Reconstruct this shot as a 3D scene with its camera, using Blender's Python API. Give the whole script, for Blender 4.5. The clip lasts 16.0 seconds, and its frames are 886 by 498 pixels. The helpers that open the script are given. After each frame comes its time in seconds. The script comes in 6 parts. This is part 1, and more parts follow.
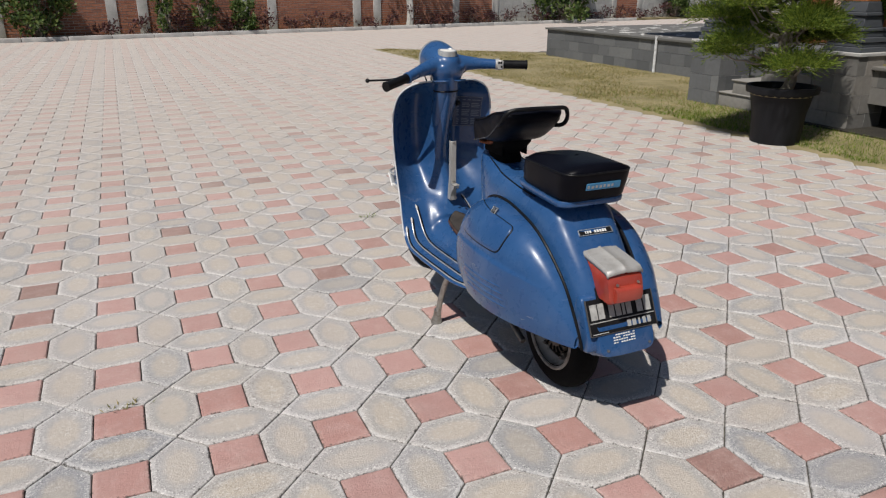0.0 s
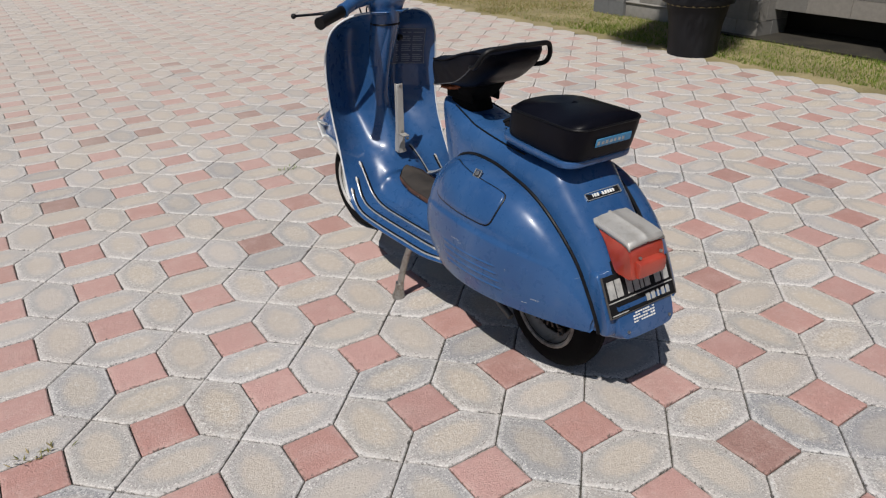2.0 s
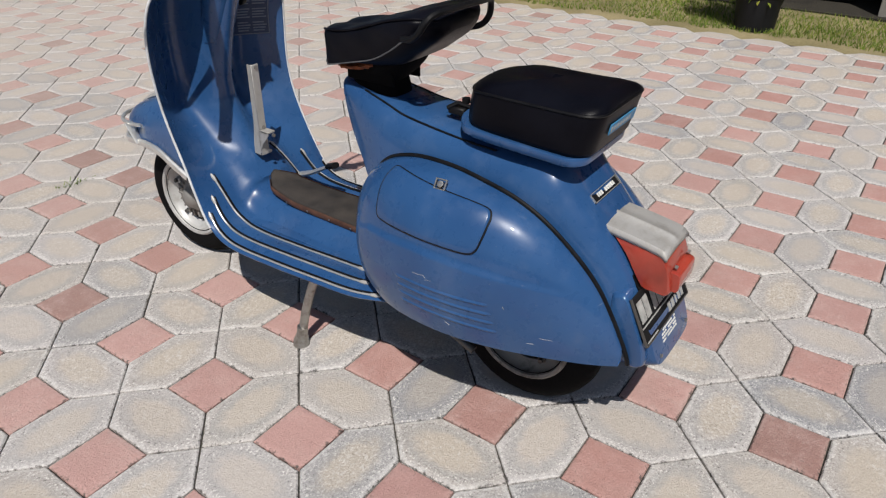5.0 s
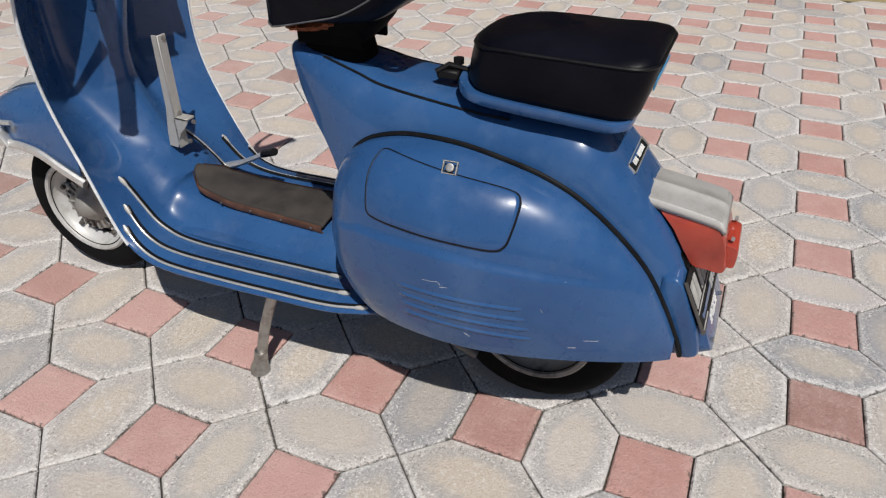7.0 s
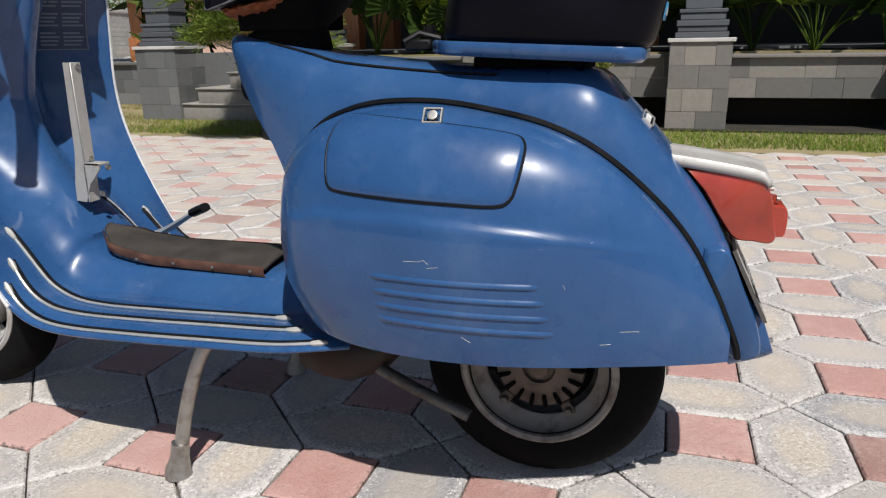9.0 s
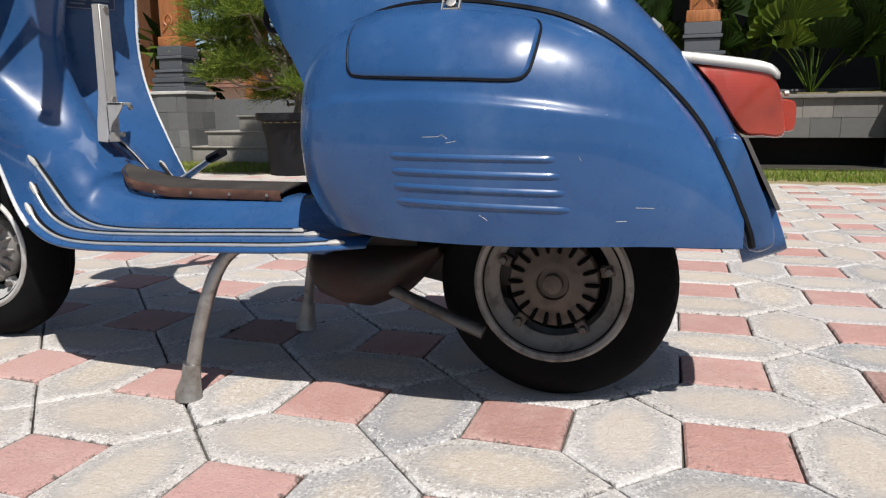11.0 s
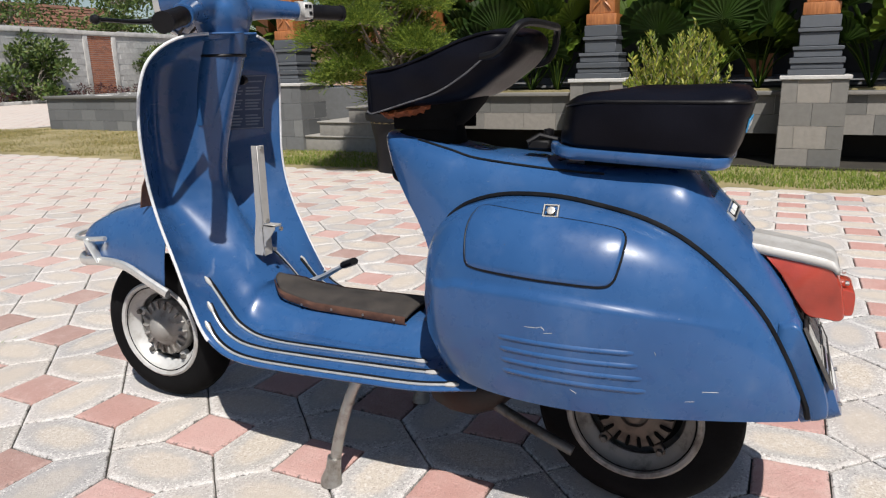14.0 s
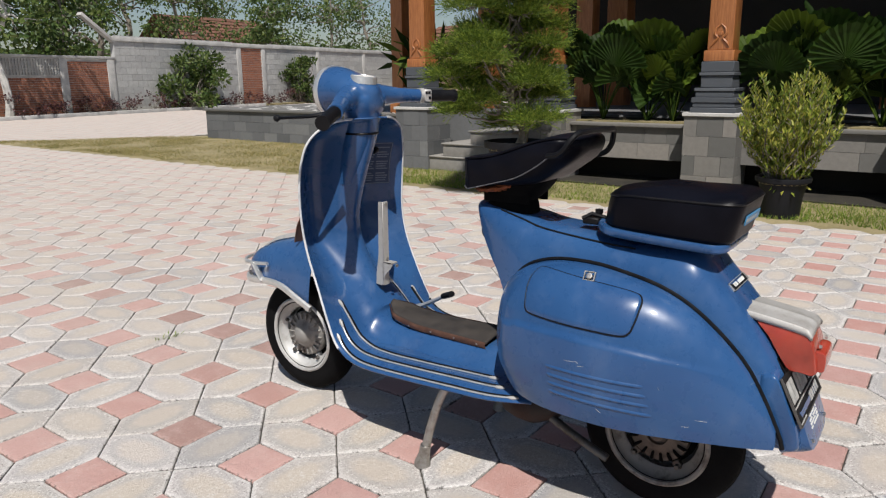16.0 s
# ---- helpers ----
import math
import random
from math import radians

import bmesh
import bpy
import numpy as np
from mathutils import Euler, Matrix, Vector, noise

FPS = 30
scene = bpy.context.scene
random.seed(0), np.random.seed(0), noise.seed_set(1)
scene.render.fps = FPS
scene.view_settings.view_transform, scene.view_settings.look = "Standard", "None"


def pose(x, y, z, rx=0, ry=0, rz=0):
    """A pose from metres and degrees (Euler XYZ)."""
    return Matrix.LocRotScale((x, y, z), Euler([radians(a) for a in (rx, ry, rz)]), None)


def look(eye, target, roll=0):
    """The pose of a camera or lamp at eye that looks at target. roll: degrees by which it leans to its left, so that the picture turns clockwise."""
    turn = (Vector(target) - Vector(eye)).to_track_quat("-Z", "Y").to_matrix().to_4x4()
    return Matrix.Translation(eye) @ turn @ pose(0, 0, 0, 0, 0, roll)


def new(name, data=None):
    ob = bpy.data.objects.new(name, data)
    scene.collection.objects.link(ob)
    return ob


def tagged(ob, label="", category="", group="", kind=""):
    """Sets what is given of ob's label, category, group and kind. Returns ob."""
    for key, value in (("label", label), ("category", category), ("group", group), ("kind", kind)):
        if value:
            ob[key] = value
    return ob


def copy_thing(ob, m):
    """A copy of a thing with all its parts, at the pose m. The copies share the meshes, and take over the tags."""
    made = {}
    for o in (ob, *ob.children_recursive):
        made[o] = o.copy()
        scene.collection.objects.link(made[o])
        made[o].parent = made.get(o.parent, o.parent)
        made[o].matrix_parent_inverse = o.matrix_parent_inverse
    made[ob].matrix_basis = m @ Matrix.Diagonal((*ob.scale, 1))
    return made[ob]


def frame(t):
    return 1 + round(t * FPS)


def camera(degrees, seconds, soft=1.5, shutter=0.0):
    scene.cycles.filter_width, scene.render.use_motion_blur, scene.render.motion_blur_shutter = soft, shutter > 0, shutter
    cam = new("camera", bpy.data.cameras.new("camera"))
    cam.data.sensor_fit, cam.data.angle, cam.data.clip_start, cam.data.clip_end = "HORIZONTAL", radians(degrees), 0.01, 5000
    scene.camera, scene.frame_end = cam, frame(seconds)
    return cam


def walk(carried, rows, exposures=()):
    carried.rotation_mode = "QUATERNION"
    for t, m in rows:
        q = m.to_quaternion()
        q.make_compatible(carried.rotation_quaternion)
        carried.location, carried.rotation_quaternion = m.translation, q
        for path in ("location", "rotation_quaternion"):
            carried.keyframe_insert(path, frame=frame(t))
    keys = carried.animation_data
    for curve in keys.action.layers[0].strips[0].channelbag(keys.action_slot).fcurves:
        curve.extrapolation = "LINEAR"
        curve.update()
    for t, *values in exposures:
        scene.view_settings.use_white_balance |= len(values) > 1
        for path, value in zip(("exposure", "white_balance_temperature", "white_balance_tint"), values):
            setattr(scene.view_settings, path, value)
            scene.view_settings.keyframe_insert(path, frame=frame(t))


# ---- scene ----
cam = camera(64.0, 16.0, 1.2)
PATH = [
    (0, (-0.914, -1.631, 1.245), (-0.153, 0.083, 0.55), 0.0),
    (0.5, (-0.908, -1.519, 1.233), (-0.097, 0.145, 0.477), -0.2),
    (1, (-0.913, -1.407, 1.233), (-0.047, 0.188, 0.393), -0.4),
    (1.5, (-0.907, -1.305, 1.24), (0.0, 0.239, 0.349), 0.0),
    (2, (-0.938, -1.164, 1.25), (0.039, 0.329, 0.347), -1.0),
    (2.5, (-0.971, -1.041, 1.241), (0.093, 0.376, 0.315), -2.0),
    (3, (-0.964, -0.925, 1.227), (0.131, 0.433, 0.248), -0.8),
    (3.5, (-0.938, -0.792, 1.193), (0.219, 0.505, 0.202), -0.5),
    (4, (-0.919, -0.683, 1.183), (0.293, 0.536, 0.16), 0.2),
    (4.5, (-0.909, -0.594, 1.176), (0.381, 0.536, 0.148), 0.6),
    (5, (-0.914, -0.477, 1.183), (0.49, 0.511, 0.156), -0.0),
    (5.2, (-0.934, -0.435, 1.177), (0.519, 0.483, 0.155), 0.2),
    (7.5, (-0.777, -0.093, 1.012), (0.79, 0.515, -0.071), 0.5),
    (8, (-0.759, -0.057, 0.885), (0.929, 0.475, -0.046), 1.2),
    (8.2, (-0.752, -0.052, 0.835), (0.975, 0.492, -0.014), 0.5),
    (10.3, (-0.818, -0.039, 0.507), (1.069, 0.527, 0.166), -0.4),
    (10.5, (-0.832, -0.039, 0.484), (1.053, 0.525, 0.127), -0.3),
    (11, (-0.828, -0.041, 0.453), (1.045, 0.552, 0.077), -0.6),
    (11.5, (-0.815, -0.04, 0.462), (1.063, 0.561, 0.126), -0.8),
    (12, (-0.826, -0.036, 0.486), (1.055, 0.572, 0.181), -0.6),
    (12.5, (-0.831, -0.037, 0.531), (1.027, 0.63, 0.216), -0.5),
    (13, (-0.847, -0.044, 0.606), (0.979, 0.692, 0.254), -0.1),
    (13.5, (-0.889, -0.066, 0.703), (0.886, 0.726, 0.23), -1.1),
    (14, (-0.96, -0.084, 0.813), (0.784, 0.759, 0.316), -1.4),
    (14.5, (-1.033, -0.089, 0.887), (0.704, 0.743, 0.347), -0.9),
    (15, (-1.104, -0.14, 0.946), (0.587, 0.78, 0.404), -0.5),
    (15.5, (-1.175, -0.249, 0.982), (0.444, 0.797, 0.448), -0.7),
    (16, (-1.257, -0.355, 1.0), (0.321, 0.781, 0.531), -0.5),
]
walk(cam, [(t, look(eye, target, roll)) for t, eye, target, roll in PATH], [(0.0, -0.14), (3.5, -0.12), (5.0, -0.09), (8.0, 0.0), (10.5, 0.43), (11.0, 0.31), (11.5, 0.29), (12.0, 0.32), (12.5, 0.36), (13.5, 0.41), (14.5, 0.34), (16.0, 0.14)])

# ---- world, sun, exposure ----
SUN_WAY = Vector((0.565, 0.385, -1.0)).normalized()
world = bpy.data.worlds.new("sky")
scene.world = world
world.use_nodes = True
_nt = world.node_tree
_sky = _nt.nodes.new("ShaderNodeTexSky")
_sky.sky_type = "NISHITA"
_sky.sun_disc = False
_sky.sun_elevation = radians(55.6)
_sky.sun_rotation = radians(-124.3)
_nt.links.new(_sky.outputs[0], _nt.nodes["Background"].inputs[0])
_nt.nodes["Background"].inputs[1].default_value = 0.062
_sl = bpy.data.lights.new("sun", "SUN")
_sl.energy, _sl.angle, _sl.color = 4.8, radians(0.6), (1.0, 0.955, 0.90)
sun = new("sun", _sl)
sun.matrix_world = Matrix.Translation((-6, -3, 10)) @ SUN_WAY.to_track_quat("-Z", "Y").to_matrix().to_4x4()


# ---- materials ----
class Nodes:
    """A short way to write node materials."""

    def __init__(self, name):
        self.mat = bpy.data.materials.new(name)
        self.mat.use_nodes = True
        self.t = self.mat.node_tree
        self.b = self.t.nodes["Principled BSDF"]

    def n(self, kind, **kw):
        node = self.t.nodes.new(kind)
        for key, value in kw.items():
            if key in node.inputs:
                node.inputs[key].default_value = value
            else:
                setattr(node, key, value)
        return node

    def link(self, a, b):
        self.t.links.new(a, b)

    def coord(self, kind="Object", scale=None):
        c = self.n("ShaderNodeTexCoord").outputs[kind]
        if scale is not None:
            m = self.n("ShaderNodeMapping")
            m.inputs["Scale"].default_value = scale
            self.link(c, m.inputs[0])
            c = m.outputs[0]
        return c

    def noise(self, vec, scale, detail=4.0, rough=0.55):
        x = self.n("ShaderNodeTexNoise")
        x.inputs["Scale"].default_value, x.inputs["Detail"].default_value, x.inputs["Roughness"].default_value = scale, detail, rough
        self.link(vec, x.inputs["Vector"])
        return x.outputs[0]

    def ramp(self, fac, stops):
        r = self.n("ShaderNodeValToRGB")
        e = r.color_ramp.elements
        while len(e) < len(stops):
            e.new(0.5)
        for el, (p, c) in zip(e, stops):
            el.position = p
            el.color = (*c, 1) if len(c) == 3 else c
        self.link(fac, r.inputs[0])
        return r.outputs[0]

    def level(self, fac, lo, hi, a=0.0, b=1.0):
        m = self.n("ShaderNodeMapRange")
        for i, v in enumerate((lo, hi, a, b)):
            m.inputs[i + 1].default_value = v
        self.link(fac, m.inputs[0])
        return m.outputs[0]

    def math(self, op, a, b=None):
        m = self.n("ShaderNodeMath", operation=op)
        for i, v in enumerate((a, b)):
            if v is None:
                continue
            if isinstance(v, (int, float)):
                m.inputs[i].default_value = v
            else:
                self.link(v, m.inputs[i])
        return m.outputs[0]

    def mix(self, fac, a, b, kind="MIX"):
        m = self.n("ShaderNodeMix", data_type="RGBA", blend_type=kind)
        for sock, v in ((m.inputs[0], fac), (m.inputs[6], a), (m.inputs[7], b)):
            if isinstance(v, (int, float)):
                sock.default_value = v
            elif isinstance(v, tuple):
                sock.default_value = (*v, 1) if len(v) == 3 else v
            else:
                self.link(v, sock)
        return m.outputs[2]

    def set(self, color=None, rough=None, metal=None, bump=None, strength=0.3, dist=0.002, **kw):
        b = self.b
        for sock, v in (("Base Color", color), ("Roughness", rough), ("Metallic", metal)):
            if v is None:
                continue
            if isinstance(v, (int, float)):
                b.inputs[sock].default_value = v
            elif isinstance(v, tuple):
                b.inputs[sock].default_value = (*v, 1)
            else:
                self.link(v, b.inputs[sock])
        if bump is not None:
            x = self.n("ShaderNodeBump")
            x.inputs["Strength"].default_value, x.inputs["Distance"].default_value = strength, dist
            self.link(bump, x.inputs["Height"])
            self.link(x.outputs[0], b.inputs["Normal"])
        for key, v in kw.items():
            b.inputs[key.replace("_", " ")].default_value = v
        return self.mat


def simple(name, c1, c2, scale=12.0, rough=(0.5, 0.7), bump=0.2, dist=0.002, metal=0.0, fine=180.0, **kw):
    """A surface of two colours in large patches with fine grain and relief."""
    m = Nodes(name)
    v = m.coord()
    big, small = m.noise(v, scale, 5.0), m.noise(v, fine, 3.0)
    f = m.math("ADD", m.math("MULTIPLY", big, 0.7), m.math("MULTIPLY", small, 0.3))
    col = m.ramp(f, [(0.36, c1), (0.64, c2)])
    return m.set(col, m.level(big, 0.3, 0.7, *rough), metal, small, bump, dist, **kw)


def paint_material():
    m = Nodes("blue_paint")
    v = m.coord()
    big, mid = m.noise(v, 5.0, 5.0), m.noise(v, 40.0, 4.0)
    col = m.ramp(big, [(0.35, (0.0170, 0.062, 0.170)), (0.65, (0.0250, 0.081, 0.206))])
    dust_fade = m.level(m.noise(v, 11.0, 6.0, 0.7), 0.52, 0.72, 0.0, 0.30)
    col = m.mix(dust_fade, col, (0.09, 0.14, 0.25))
    # fine scuffs and specks of bare primer
    stretch = m.coord("Object", (6.0, 60.0, 260.0))
    scr = m.level(m.noise(stretch, 1.2, 3.0), 0.73, 0.76)
    col = m.mix(m.math("MULTIPLY", scr, 0.30), col, (0.35, 0.38, 0.42))
    chip = m.level(m.noise(v, 150.0, 2.0), 0.775, 0.79)
    col = m.mix(m.math("MULTIPLY", chip, 0.6), col, (0.09, 0.06, 0.05))
    wave = m.noise(v, 9.0, 2.0)
    r = m.level(mid, 0.3, 0.7, 0.24, 0.36)
    return m.set(col, r, 0.0, wave, 0.14, 0.004, Coat_Weight=0.52, Coat_Roughness=0.035, Specular_IOR_Level=0.26)


def metal_material(name, c, rough, patina=(0.3, 0.28, 0.25), amount=0.4, metal=1.0):
    m = Nodes(name)
    v = m.coord()
    f = m.level(m.noise(v, 30.0, 6.0, 0.65), 0.5, 0.7, 0.0, amount)
    col = m.mix(f, c, patina)
    return m.set(col, m.level(m.noise(v, 60.0, 4.0), 0.3, 0.7, rough, rough + 0.18), metal, m.noise(v, 220.0, 3.0), 0.12, 0.0006)


PAINT = paint_material()
CHROME = metal_material("worn_aluminium", (0.66, 0.66, 0.64), 0.30, (0.36, 0.34, 0.30), 0.4, 0.75)
DULL = metal_material("dull_grey_alloy", (0.44, 0.43, 0.41), 0.42, (0.26, 0.24, 0.21), 0.5, 0.35)
STEEL = metal_material("dull_steel", (0.42, 0.41, 0.39), 0.38, (0.16, 0.12, 0.09), 0.6)
RIM = metal_material("grey_rim_paint", (0.46, 0.46, 0.45), 0.42, (0.20, 0.17, 0.14), 0.5, 0.25)
DIRTYRIM = metal_material("dirty_rim_paint", (0.25, 0.235, 0.215), 0.5, (0.06, 0.045, 0.035), 0.8, 0.15)
HUB = metal_material("oily_hub_metal", (0.12, 0.115, 0.11), 0.45, (0.06, 0.045, 0.03), 0.8, 0.6)
FRONTHUB = metal_material("grey_hub_metal", (0.25, 0.24, 0.225), 0.5, (0.09, 0.06, 0.04), 0.8, 0.4)
DIRTYDISC = metal_material("brown_disc", (0.105, 0.082, 0.066), 0.5, (0.03, 0.022, 0.018), 0.7, 0.2)
RUST = simple("rusty_steel", (0.008, 0.005, 0.0045), (0.034, 0.013, 0.008), 16.0, (0.6, 0.85), 0.5, 0.001)
CASING = simple("oily_casing", (0.010, 0.009, 0.008), (0.035, 0.031, 0.028), 20.0, (0.5, 0.8), 0.4, 0.001)
RUBBER = simple("tyre_rubber", (0.003, 0.003, 0.0034), (0.007, 0.007, 0.0075), 14.0, (0.8, 0.95), 0.35, 0.0008, Specular_IOR_Level=0.1)
BLACK = simple("black_plastic", (0.004, 0.004, 0.005), (0.008, 0.008, 0.009), 30.0, (0.38, 0.55), 0.15, 0.0004, Specular_IOR_Level=0.18)
LEATHER = simple("black_vinyl", (0.0020, 0.0021, 0.0040), (0.0050, 0.0053, 0.009), 8.0, (0.34, 0.46), 0.35, 0.0006, fine=420.0, Specular_IOR_Level=0.09)
# matt black of hidden parts; also stands for shade in gaps and slots
MATTBLACK = simple("matt_black", (0.0022, 0.0022, 0.0024), (0.005, 0.005, 0.005), 30.0, (0.85, 0.95), 0.2, 0.0006, Specular_IOR_Level=0.08)
WHITE_TRIM = simple("white_trim", (0.42, 0.43, 0.44), (0.66, 0.67, 0.68), 25.0, (0.35, 0.5), 0.1, 0.0004)
MATTOP = simple("dark_rubber_mat", (0.014, 0.012, 0.011), (0.042, 0.035, 0.030), 18.0, (0.75, 0.9), 0.8, 0.0012, fine=330.0)
MATEDGE = simple("brown_leather_edge", (0.05, 0.022, 0.014), (0.11, 0.05, 0.03), 30.0, (0.5, 0.7), 0.4, 0.0008)
PLATE = simple("black_plate", (0.005, 0.005, 0.006), (0.011, 0.011, 0.012), 20.0, (0.6, 0.75), 0.2, 0.0005, Specular_IOR_Level=0.15)
INK = simple("white_ink", (0.55, 0.55, 0.52), (0.75, 0.75, 0.72), 60.0, (0.5, 0.7), 0.1, 0.0003)
FADEDINK = simple("faded_ink", (0.26, 0.26, 0.25), (0.42, 0.42, 0.40), 60.0, (0.5, 0.7), 0.1, 0.0003)
SEAM = simple("grey_piping", (0.05, 0.05, 0.055), (0.12, 0.12, 0.125), 60.0, (0.5, 0.6), 0.1, 0.0003)
LABEL_BLUE = simple("blue_label", (0.03, 0.16, 0.33), (0.05, 0.24, 0.44), 60.0, (0.4, 0.5), 0.1, 0.0003)
ORANGE = simple("orange_foam", (0.14, 0.035, 0.010), (0.30, 0.085, 0.022), 30.0, (0.7, 0.9), 0.4, 0.001)


def lens_material(name, c):
    m = Nodes(name)
    v = m.coord()
    col = m.mix(m.level(m.noise(v, 14.0, 5.0), 0.4, 0.7), c, (c[0] * 0.62, c[1] * 0.6, c[2] * 0.6))
    rib = m.n("ShaderNodeTexWave", wave_type="BANDS", bands_direction="Z")
    rib.inputs["Scale"].default_value = 60.0
    m.link(v, rib.inputs["Vector"])
    return m.set(col, 0.22, 0.0, rib.outputs["Fac"], 0.05, 0.001, Coat_Weight=0.4, Subsurface_Weight=0.25, Subsurface_Radius=(0.02, 0.004, 0.003), Subsurface_Scale=0.3)


REDLENS = lens_material("red_lens", (0.39, 0.054, 0.033))


def paver_material(name, tones, sand, red=False):
    m = Nodes(name)
    uv = m.n("ShaderNodeUVMap", uv_map="local").outputs[0]
    sep = m.n("ShaderNodeSeparateXYZ")
    m.link(m.n("ShaderNodeUVMap", uv_map="rim").outputs[0], sep.inputs[0])
    geo = m.n("ShaderNodeNewGeometry")
    v = geo.outputs["Position"]
    r = m.math("FRACT", m.math("ADD", m.n("ShaderNodeObjectInfo").outputs["Random"], geo.outputs["Random Per Island"]))
    r2 = m.math("FRACT", m.math("MULTIPLY", r, 7.31))
    col = m.ramp(r, tones)
    grit, spots, crumb = m.noise(v, 210.0, 3.0, 0.75), m.noise(v, 42.0, 6.0, 0.7), m.noise(v, 95.0, 4.0, 0.7)
    big, patch = m.noise(v, 3.2, 5.0, 0.6), m.noise(v, 11.0, 4.0, 0.6)
    ln = m.n("ShaderNodeVectorMath", operation="LENGTH")
    m.link(uv, ln.inputs[0])
    d = m.math("ADD", ln.outputs["Value"], m.math("MULTIPLY", m.math("SUBTRACT", spots, 0.5), 0.55))
    r3 = m.math("FRACT", m.math("MULTIPLY", r, 23.7))
    rim = m.math("ADD", sep.outputs["X"], m.math("ADD", m.math("MULTIPLY", m.math("SUBTRACT", crumb, 0.5), 3.0), m.math("MULTIPLY", m.math("SUBTRACT", spots, 0.5), 2.0)))
    if red:
        rough = m.level(rim, 0.9, 0.3, 0.25, 0.8)
        col = m.mix(m.level(patch, 0.45, 0.70, 0.0, 0.35), col, m.mix(0.6, col, (0.60, 0.45, 0.41)))
    else:
        # the smooth oval of the mould stands out of a rougher, greyer band
        oval = m.level(d, 0.64, 0.76)
        col = m.mix(m.math("MULTIPLY", m.level(d, 0.70, 0.42), m.level(r3, 0.0, 1.0, 0.55, 1.0)), col, m.mix(0.7, col, (0.505, 0.435, 0.345)))
        ring = m.math("MULTIPLY", m.level(d, 0.48, 0.66), m.level(d, 0.92, 0.76))
        col = m.mix(m.math("MULTIPLY", ring, m.level(r2, 0.0, 1.0, 0.25, 0.85)), col, m.mix(0.75, col, (0.330, 0.325, 0.315)))
        col = m.mix(m.math("MULTIPLY", m.level(d, 0.80, 0.92), 0.5), col, m.mix(0.7, col, (0.50, 0.485, 0.465)))
        rough = m.math("MAXIMUM", m.math("MULTIPLY", oval, 0.9), m.level(r3, 0.62, 1.0, 0.16, 0.75))
    # dark and pale grains, coarser where the surface is rough
    grain = m.math("ADD", m.math("MULTIPLY", grit, 0.6), m.math("MULTIPLY", m.noise(v, 130.0, 3.0, 0.7), 0.4))
    col = m.mix(m.math("MULTIPLY", m.level(grain, 0.45, 0.38), m.math("MULTIPLY", rough, 0.95)), col, m.mix(0.85, col, (0.07, 0.065, 0.06)))
    col = m.mix(m.math("MULTIPLY", m.level(grain, 0.53, 0.60), m.math("MULTIPLY", rough, 0.40 if red else 0.95)), col, (0.70, 0.50, 0.44) if red else (0.76, 0.74, 0.70))
    # pale crust on some rims
    crust = m.math("MULTIPLY", m.level(rim, 0.95, 0.55), m.math("MULTIPLY", m.level(patch, 0.40, 0.56, 0.1, 1.0), m.level(r3, 0.15, 0.6, 0.25, 1.0)))
    col = m.mix(m.math("MULTIPLY", crust, 0.25 if red else 0.55), col, sand)
    # crumbled, dirt-filled arris
    col = m.mix(m.math("MULTIPLY", m.level(rim, 0.05, -0.45), 0.9), col, (0.062, 0.056, 0.05))
    col = m.mix(m.level(big, 0.50, 0.72, 0.0, 0.22), col, m.mix(0.6, col, (0.22, 0.19, 0.16)))
    col = m.mix(m.level(spots, 0.60, 0.74, 0.0, 0.30), col, m.mix(0.6, col, (0.16, 0.15, 0.14)))
    # dust tone painted thicker towards far y, standing in for fading with distance
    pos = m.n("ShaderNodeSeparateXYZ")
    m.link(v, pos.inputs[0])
    dust_fade = m.math("MULTIPLY", m.level(pos.outputs["Y"], 0.6, 5.5, 0.0, 0.76), m.level(big, 0.35, 0.65, 0.6, 1.0))
    col = m.mix(dust_fade, col, (0.465, 0.413, 0.366))
    h = m.math("ADD", grit, m.math("MULTIPLY", spots, 1.4))
    return m.set(col, m.level(spots, 0.3, 0.7, 0.80, 0.96), 0.0, h, 0.85, 0.0036)


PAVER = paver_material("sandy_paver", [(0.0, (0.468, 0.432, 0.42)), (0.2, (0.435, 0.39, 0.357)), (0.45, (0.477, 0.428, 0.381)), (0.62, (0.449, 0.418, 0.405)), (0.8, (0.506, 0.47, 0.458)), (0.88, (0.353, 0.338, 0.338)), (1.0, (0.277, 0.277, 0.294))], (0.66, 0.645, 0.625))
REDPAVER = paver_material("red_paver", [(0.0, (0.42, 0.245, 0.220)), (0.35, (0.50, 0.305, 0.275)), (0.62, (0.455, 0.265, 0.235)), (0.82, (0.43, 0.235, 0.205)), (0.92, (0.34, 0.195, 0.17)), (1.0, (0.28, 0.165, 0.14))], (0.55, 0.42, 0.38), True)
BEDDING = simple("dirty_sand_joint", (0.035, 0.032, 0.027), (0.13, 0.12, 0.10), 9.0, (0.9, 1.0), 0.8, 0.003)
EARTH = simple("dry_lawn_soil", (0.17, 0.145, 0.065), (0.32, 0.265, 0.145), 2.4, (0.9, 1.0), 0.9, 0.006, fine=60.0)
YARD = simple("far_ground", (0.26, 0.235, 0.19), (0.36, 0.33, 0.28), 1.5, (0.9, 1.0), 0.4, 0.004, fine=40.0)
CONCRETE = simple("weathered_concrete", (0.34, 0.335, 0.325), (0.54, 0.53, 0.51), 3.0, (0.8, 0.95), 0.5, 0.003, fine=50.0)
GREYBLOCK = simple("grey_block", (0.33, 0.33, 0.325), (0.44, 0.44, 0.435), 4.0, (0.85, 0.95), 0.6, 0.004, fine=60.0)
